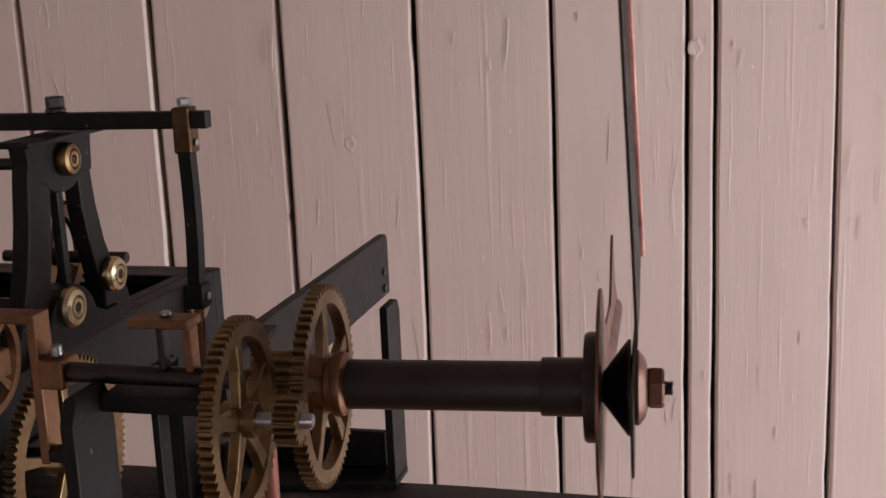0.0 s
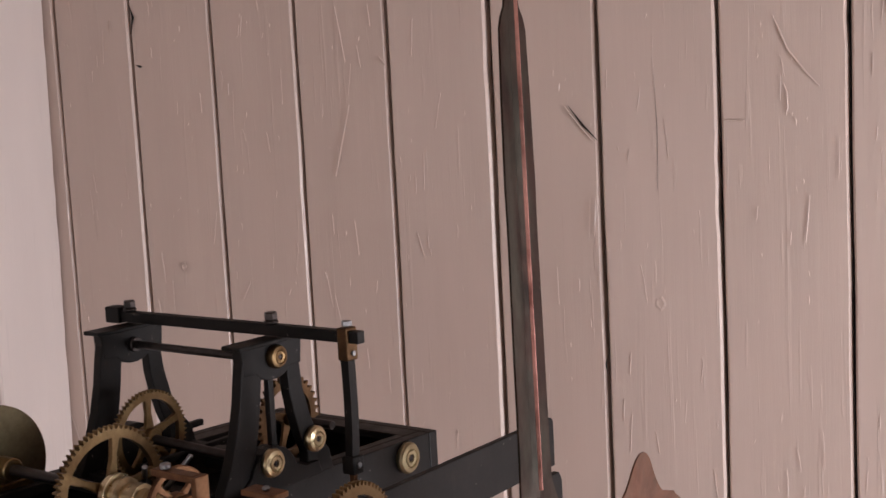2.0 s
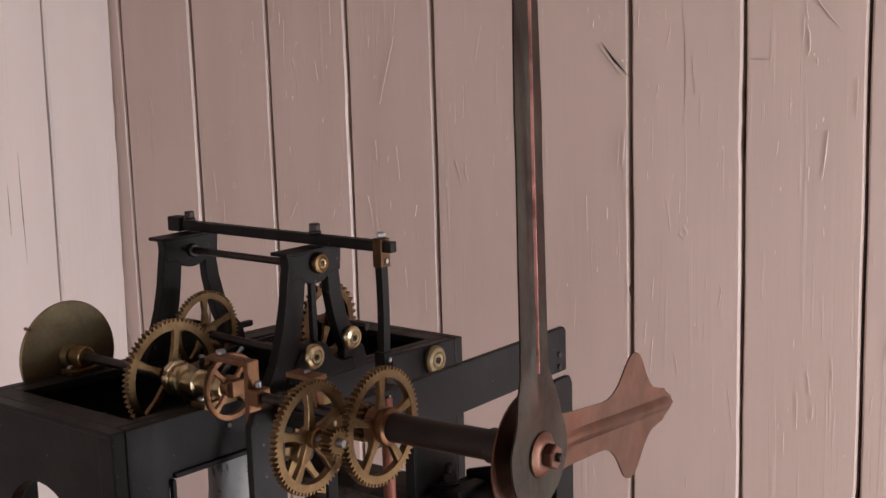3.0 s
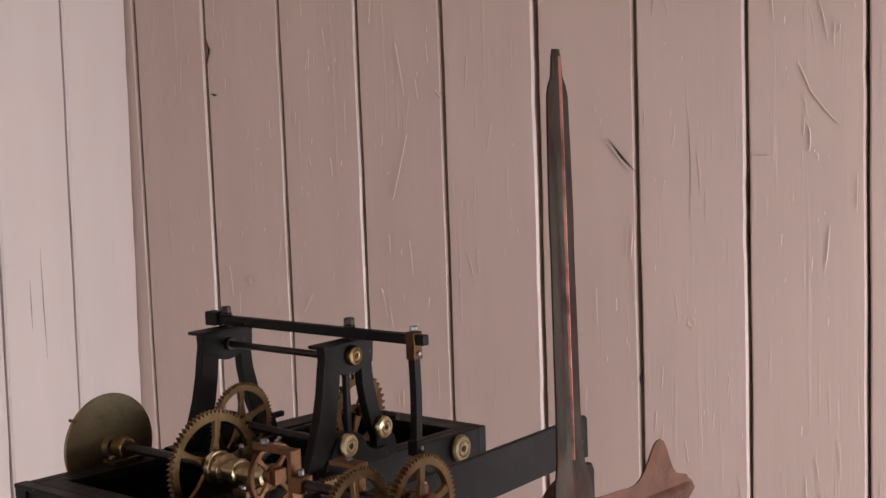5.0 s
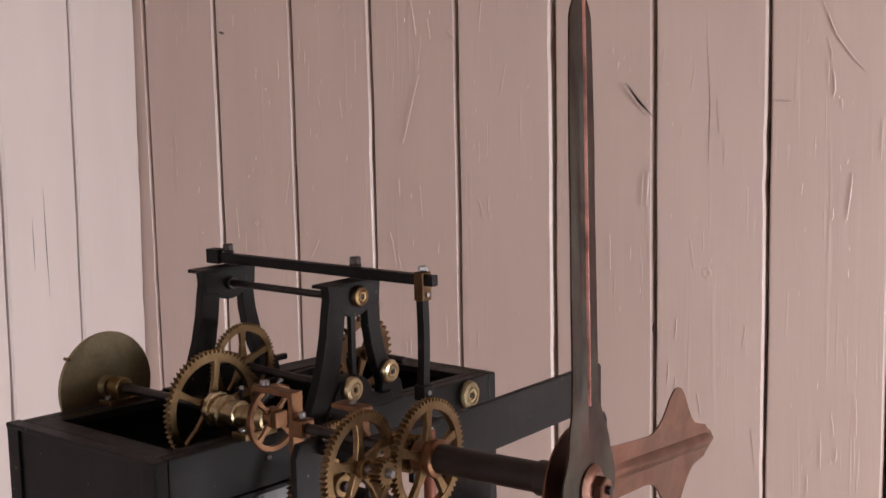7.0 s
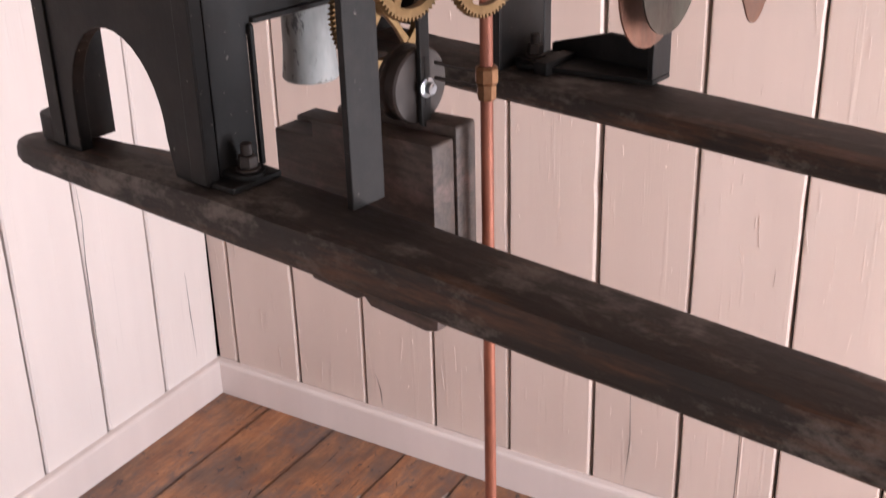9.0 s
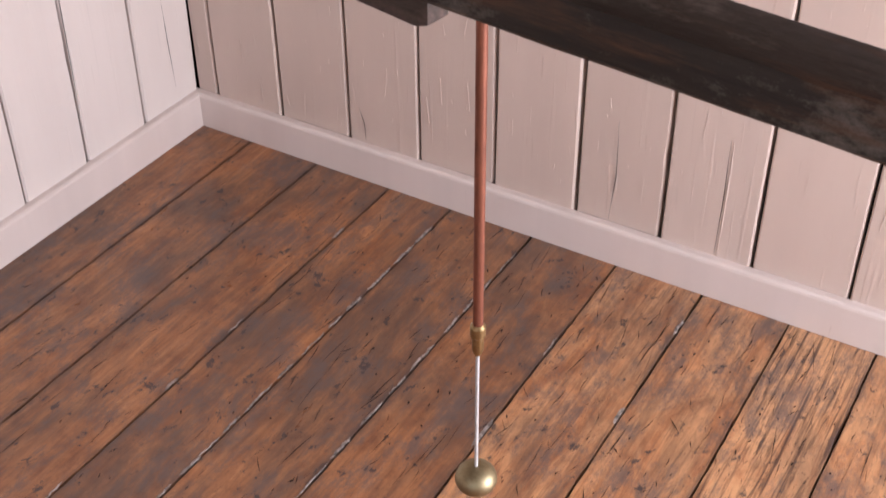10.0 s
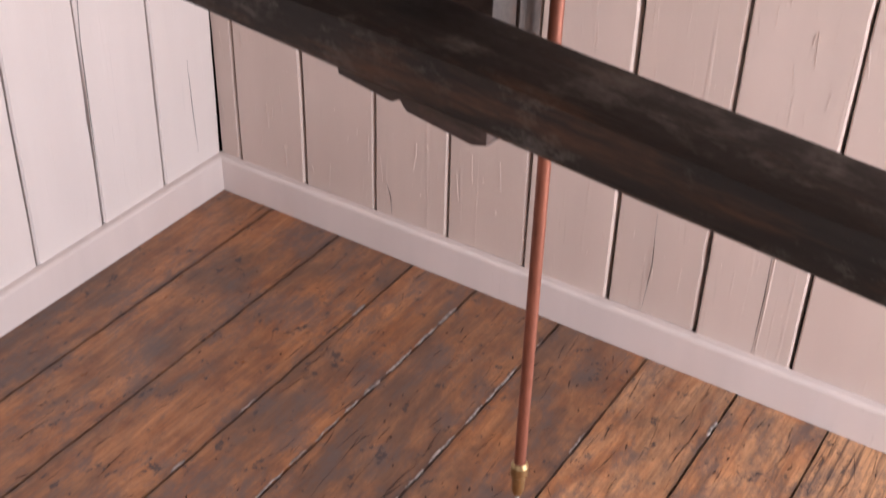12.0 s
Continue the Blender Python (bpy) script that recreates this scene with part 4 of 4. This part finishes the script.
# A-shaped standards
def standard(u, label, bar=False):
    t = 0.011
    left = [(0.184, 0.118), (0.204, 0.112), (0.2015, 0.095), (0.199, 0.075), (0.195, 0.052), (0.190, 0.032), (0.183, 0.012), (0.179, 0.0), (0.149, 0.0), (0.154, 0.012), (0.163, 0.030), (0.171, 0.052), (0.1765, 0.075), (0.180, 0.098)]
    right = [(0.230, 0.112), (0.246, 0.118), (0.244, 0.100), (0.247, 0.075), (0.253, 0.052), (0.262, 0.032), (0.274, 0.018), (0.278, 0.0), (0.246, 0.0), (0.248, 0.020), (0.241, 0.036), (0.235, 0.056), (0.231, 0.076), (0.230, 0.095)]
    head = [(0.181, 0.118), (0.183, 0.096)] + [(0.2145 + 0.020 * math.cos(radians(a)), 0.100 + 0.012 * math.sin(radians(a))) for a in range(200, 341, 20)] + [(0.246, 0.096), (0.248, 0.118)]
    base = [(0.172, 0.0), (0.174, 0.010)] + [(0.207 + 0.026 * math.cos(radians(a)), 0.010 + 0.026 * math.sin(radians(a))) for a in range(165, 14, -15)] + [(0.242, 0.012), (0.258, 0.012), (0.262, 0.0)]
    st = P("standard", prism(head, u - t / 2, u + t / 2, "u", 0.001), M_IRON, None, label)
    P("leg", prism(left, u - t / 2 + 0.0004, u + t / 2 - 0.0004, "u", 0.001), M_IRON, st)
    P("leg", prism(right, u - t / 2 + 0.0004, u + t / 2 - 0.0004, "u", 0.001), M_IRON, st)
    P("foot_web", prism(base, u - t / 2 - 0.002, u + t / 2 + 0.002, "u", 0.001), M_IRON, st)
    P("cap_plate", box((u - 0.009, 0.174, 0.1178), (u + 0.012, 0.254, 0.1212), 0.001), M_IRON, st)
    if bar:
        P("middle_bar", box((u - 0.0028, 0.2105, 0.028), (u + 0.0028, 0.2165, 0.098), 0.0008), M_IRON, st)
    return st


front_st = standard(0.011, "black iron A-shaped standard", True)
rear_st = standard(-0.156, "black iron A-shaped standard")


def bush(u, v, z, r, parent, mat=None):
    b = P("bush", lathe([(0, u), (r, u), (r * 1.03, u + 0.001), (r * 1.03, u + 0.004), (r * 0.9, u + 0.0062), (r * 0.62, u + 0.0072), (r * 0.58, u + 0.0060), (r * 0.5, u + 0.0072), (r * 0.28, u + 0.0070), (r * 0.24, u + 0.0055), (0, u + 0.0055)], (0, v, z), "u", 30), mat or M_BUSH, parent,
          "polished brass bush", 30)
    P("pivot", turned(r * 0.2, u + 0.0055, u + 0.0066, (0, v, z), "u", 14), M_DARKSTEEL, parent, "", 40)
    return b


bush(0.0166, 0.2163, 0.1065, 0.0092, front_st, M_BRASS)
bush(0.0170, 0.2035, 0.024, 0.0112, front_st)
bush(0.0166, 0.254, 0.031, 0.0104, front_st)
P("nut", hex_nut((-0.004, 0.287, 0.0), 0.0062, 0.0075, "z"), M_STEEL, front_st)
bush(0.0008, 0.393, -0.024, 0.0142, None, M_BRASS_D)

# hammer bar across the standards
P("bar_block", box((-0.182, 0.2115, 0.1214), (-0.164, 0.2245, 0.1355), 0.001), M_IRON, rear_st)
bar = P("top_bar", box((-0.180, 0.2142, 0.1228), (0.106, 0.2222, 0.1322), 0.0008), M_IRON, None, "flat black iron bar across the standards")
for u in (-0.156, 0.014):
    P("bolt", turned(0.0058, 0.1322, 0.1350, (u, 0.218, 0), "z", 18), M_DARKSTEEL, bar, "", 40)
    P("nut", hex_nut((u, 0.218, 0.1350), 0.0052, 0.0065, "z"), M_DARKSTEEL, bar)
P("pallet_arbor", rod_between((-0.157, 0.2145, 0.104), (0.002, 0.2145, 0.104), 0.0034), M_DARKSTEEL, None, "", 40)
P("arbor_collar", turned(0.0066, -0.157, -0.146, (0, 0.2145, 0.104), "u", 20), M_DARKSTEEL, None, "", 40)
clampb = P("clamp", box((0.087, 0.2120, 0.1095), (0.0970, 0.2240, 0.1345), 0.001), M_BRASS_K, None, "dark tarnished brass clamp on the bar's end")
P("clamp_screw", hex_nut((0.0925, 0.218, 0.1355), 0.004, 0.004, "z"), M_STEEL, clampb)
P("rivet", turned(0.0022, 0.0975, 0.0985, (0, 0.218, 0.115), "u", 12), M_STEEL, clampb, "", 40)
lk = bmesh.new()
spine = [(0.0918 - 0.0010 * f + 0.0012 * math.sin(math.pi * f), 0.112 - 0.080 * f) for f in (i / 12 for i in range(13))]
rings = [[lk.verts.new((u + du, 0.2175 + dv, z)) for du, dv in ((-0.0036, -0.004), (0.0036, -0.004), (0.0036, 0.004), (-0.0036, 0.004))] for u, z in spine]
for p, q in zip(rings, rings[1:]):
    for j in range(4):
        lk.faces.new((p[j], p[(j + 1) % 4], q[(j + 1) % 4], q[j]))
lk.faces.new(rings[0])
lk.faces.new(rings[-1][::-1])
link = P("link", lk, M_IRON, None, "thin dark steel connecting link")
P("link_block", box((0.085, 0.2115, 0.022), (0.097, 0.2235, 0.036), 0.0012), M_IRON, link)
P("link_screw", turned(0.0024, 0.097, 0.0985, (0, 0.2175, 0.029), "u", 12), M_STEEL, link, "", 40)
P("link_tail", box((0.0885, 0.2155, -0.045), (0.0935, 0.2195, 0.022), 0.0008), M_BRONZE, link)

# bronze cock with its setting wheel, and the post that carries it
post = P("post", prism([(0.037, ZB), (0.071, ZB), (0.071, 0.020), (0.066, 0.030), (0.042, 0.030), (0.037, 0.020)], 0.112, 0.1185, "u", 0.0010), M_IRON, None, "flat black iron post standing on the beam")
wheel(clock, "setting_wheel", (0.046, 0.083, 0.030), 0.0275, 120, 0.004, 0.0035, 4, 0.009, 0.008, M_BRONZE, "thin bronze wheel with four spokes", 45, 0.004)
P("square_hub", box((0.046, 0.0765, 0.0235), (0.056, 0.0895, 0.0365), 0.0008), M_BRONZE, None, "square bronze hub")
cock = P("cock", box((0.0830, 0.064, -0.010), (0.0880, 0.076, 0.060), 0.0008), M_BRONZE, None, "bronze cock bracket")
P("cock_arm", box((0.042, 0.065, 0.0550), (0.0830, 0.075, 0.0600), 0.0008), M_BRONZE, cock)
P("cock_screw", turned(0.0038, 0.060, 0.0640, (0.052, 0.070, 0), "z", 16), M_STEEL, cock, "", 40)
P("cock_hub", box((0.0885, 0.0615, 0.0265), (0.1005, 0.0755, 0.0400), 0.001), M_BRONZE, cock)
P("hub_screw", turned(0.0026, 0.0400, 0.0455, (0.0945, 0.0685, 0), "z", 12), M_STEEL, cock, "", 40)
P("cock_foot", box((0.0885, 0.062, -0.008), (0.112, 0.0705, -0.002), 0.0006), M_IRON, cock)
P("lead_shaft", rod_between((0.1005, 0.0685, 0.033), (0.196, 0.0685, 0.033), 0.0045), M_DARKSTEEL, None, "", 40)
for u, v, z in ((0.0015, 0.118, -0.020),):
    P("screw_head", lathe([(0, -0.002), (0.0022, -0.002), (0.0024, 0.0), (0.0014, 0.0012), (0, 0.0016)], (u, v, z), "u", 14), M_STEEL, None, "", 40)
br2 = P("bridge", box((0.134, 0.060, 0.0565), (0.163, 0.074, 0.0605), 0.0008), M_BRONZE, None, "bronze bridge over the shaft")
P("bridge_leg", box((0.1590, 0.063, 0.037), (0.1625, 0.071, 0.0565), 0.0006), M_BRONZE, br2)
P("bridge_leg", box((0.1460, 0.064, 0.037), (0.1490, 0.070, 0.0565), 0.0006), M_DARKSTEEL, br2)
P("bridge_screw", turned(0.0026, 0.0605, 0.0630, (0.150, 0.067, 0), "z", 14), M_STEEL, br2, "", 40)
P("bridge_base", box((0.1185, 0.060, 0.018), (0.166, 0.076, 0.026), 0.001), M_IRON, br2)

# lower wheel, weight pulley and its hanger
wheel(clock, "lower_wheel", (0.030, 0.168, -0.052), 0.057, 84, 0.006, 0.008, 5, 0.010, 0.020, M_BRASS, "large brass toothed wheel under the bed's edge", 90)
P("arbor", rod_between((-0.19, 0.168, -0.052), (0.045, 0.168, -0.052), 0.005), M_DARKSTEEL, None, "", 40)
han = P("hanger", prism([(0.1225, -0.005), (0.1335, -0.005), (0.1335, -0.124), (0.1305, -0.1275), (0.1255, -0.1275), (0.1225, -0.124)], 0.1075, 0.1115, "u", 0.0007), M_IRON, None, "slotted iron hanger strap")
P("slot", box((0.1113, 0.1268, -0.112), (0.1118, 0.1292, -0.072), 0.0), M_GAP, han)
P("pulley", lathe([(0, 0.086), (0.0285, 0.086), (0.0300, 0.0875), (0.0300, 0.091), (0.0265, 0.093), (0.0265, 0.099), (0.0300, 0.1015), (0.0300, 0.105), (0.0285, 0.1065), (0, 0.1065)], (0, 0.128, -0.096), "u", 44), M_TUBE, han,
  "dark iron grooved pulley", 30)
P("pulley_nut", lathe([(0, 0.1118), (0.0075, 0.1118), (0.0078, 0.1135), (0.0045, 0.1145), (0.0045, 0.1185), (0, 0.1185)], (0, 0.128, -0.096), "u", 20), M_STEEL, han, "", 40)

# dial bracket of flat bar at the back
brk = P("bracket_arm", prism([(0.150, -0.026), (0.434, -0.024), (0.434, 0.016), (0.431, 0.0195), (0.150, 0.0195)], 0.1300, 0.1360, "u", 0.0008), M_IRON, None, "flat iron bracket arm beside the bed")
P("bracket_strap", prism([(0.404, -0.158), (0.4345, -0.158), (0.4345, -0.036), (0.430, -0.028), (0.404, -0.028)], 0.1365, 0.1425, "u", 0.0008), M_IRON, brk)
P("bracket_foot", prism([(0.010, 0.372), (0.060, 0.385), (0.143, 0.404), (0.143, 0.434), (0.010, 0.434)], -0.163, -0.158, "z", 0.0008), M_IRON, brk)
P("bracket_gusset", prism([(0.012, -0.1578), (0.128, -0.1578), (0.128, -0.130), (0.078, -0.130), (0.012, -0.150)], 0.4275, 0.4335, "v", 0.0008), M_IRON, brk)
for z in (-0.006, -0.018):
    P("rivet", turned(0.0028, 0.1360, 0.1377, (0, 0.421, z), "u", 12), M_DARKSTEEL, brk, "", 40)

# painted pot under the bed
pot = P("pot", lathe([(0.010, -0.055), (0.021, -0.056), (0.0222, -0.060), (0.0228, -0.072), (0.0232, -0.115), (0.0250, -0.138), (0.0258, -0.144), (0.0245, -0.146), (0.0230, -0.142), (0.0212, -0.115), (0.0208, -0.062), (0.010, -0.058)],
                     (-0.080, 0.188, 0.006), "z", 40), M_POT, None, "chipped grey painted iron pot hanging under the bed", 35)
P("pot_stem", rod_between((-0.080, 0.188, -0.060), (-0.080, 0.188, 0.006), 0.010), M_DARKSTEEL, pot, "", 40)

# ---- pendulum ----
UP, VP = 0.1585, 0.143
pend = Thing("pendulum", "thin copper pendulum rod ending in a small brass bob", "pendulum", (UP, VP, -0.82), C)
Q = pend.part
Q("rod", rod_between((UP, VP, 0.025), (UP, VP, -0.606), 0.0049, 20), M_ROD, None, "reddish copper rod", 40)
Q("collar", lathe([(0, -0.100), (0.0068, -0.100), (0.0074, -0.098), (0.0074, -0.088), (0.0088, -0.086), (0.0088, -0.076), (0.0070, -0.074), (0, -0.074)], (UP, VP, 0), "z", 8), M_BRONZE, None, "brown bronze collar")
Q("ferrule", lathe([(0, -0.634), (0.0035, -0.634), (0.0055, -0.628), (0.0058, -0.612), (0.0075, -0.610), (0.0075, -0.600), (0.0052, -0.597), (0, -0.597)], (UP, VP, 0), "z", 20), M_BRASS_B, None, "brass ferrule", 35)
Q("wire", rod_between((UP, VP, -0.632), (UP, VP, -0.79), 0.0019, 12), M_WIRE, None, "bright steel rod", 40)
Q("bob", lathe([(0, -0.785)] + [(0.0215 * math.sin(radians(a)), -0.802 + 0.0175 * math.cos(radians(a))) for a in range(8, 173, 9)] + [(0, -0.8195)], (UP, VP, 0), "z", 36), M_BRASS_D, None, "round brass bob", 60)
for dz in (-0.080, -0.092):
    Q("crutch_wire", rod_between((UP - 0.004, VP, dz), (0.118, 0.131, dz + 0.004), 0.0016, 10), M_DARKSTEEL, None, "", 40)
Q("suspension", box((UP - 0.004, VP - 0.0008, 0.024), (UP + 0.004, VP + 0.0008, 0.0278), 0.0), M_STEEL)
P("suspension_arm", box((0.151, 0.080, 0.028), (0.1655, 0.152, 0.033), 0.001), M_IRON)


# ---- planks standing between the beams ----
def plank(v0, v1, u0, u1, ztop, outline, label):
    t = Thing("weight_plank", label, "plank", (u0, v0, -0.30), C, "planks between the beams")
    t.part("wood", prism(outline, v0, v1, "v", 0.0025), M_PLANK, None, "", 35)
    return t


plank(0.100, 0.1245, 0.006, 0.141, -0.129, [(-0.034, -0.196), (-0.004, -0.198), (-0.002, -0.283), (0.052, -0.286), (0.060, -0.281), (0.067, -0.288), (0.128, -0.2905), (0.141, -0.286), (0.141, -0.131), (0.139, -0.129), (0.012, -0.135), (0.011, -0.150), (-0.034, -0.152)], "dark weathered stepped plank standing between the beams")
plank(0.1270, 0.150, 0.008, 0.1415, -0.121, [(-0.036, -0.196), (0.002, -0.197), (0.003, -0.270), (0.1415, -0.272), (0.1415, -0.123), (0.1395, -0.121), (0.018, -0.129), (0.014, -0.132), (0.013, -0.147), (-0.036, -0.149)], "dark weathered stepped plank behind another plank")
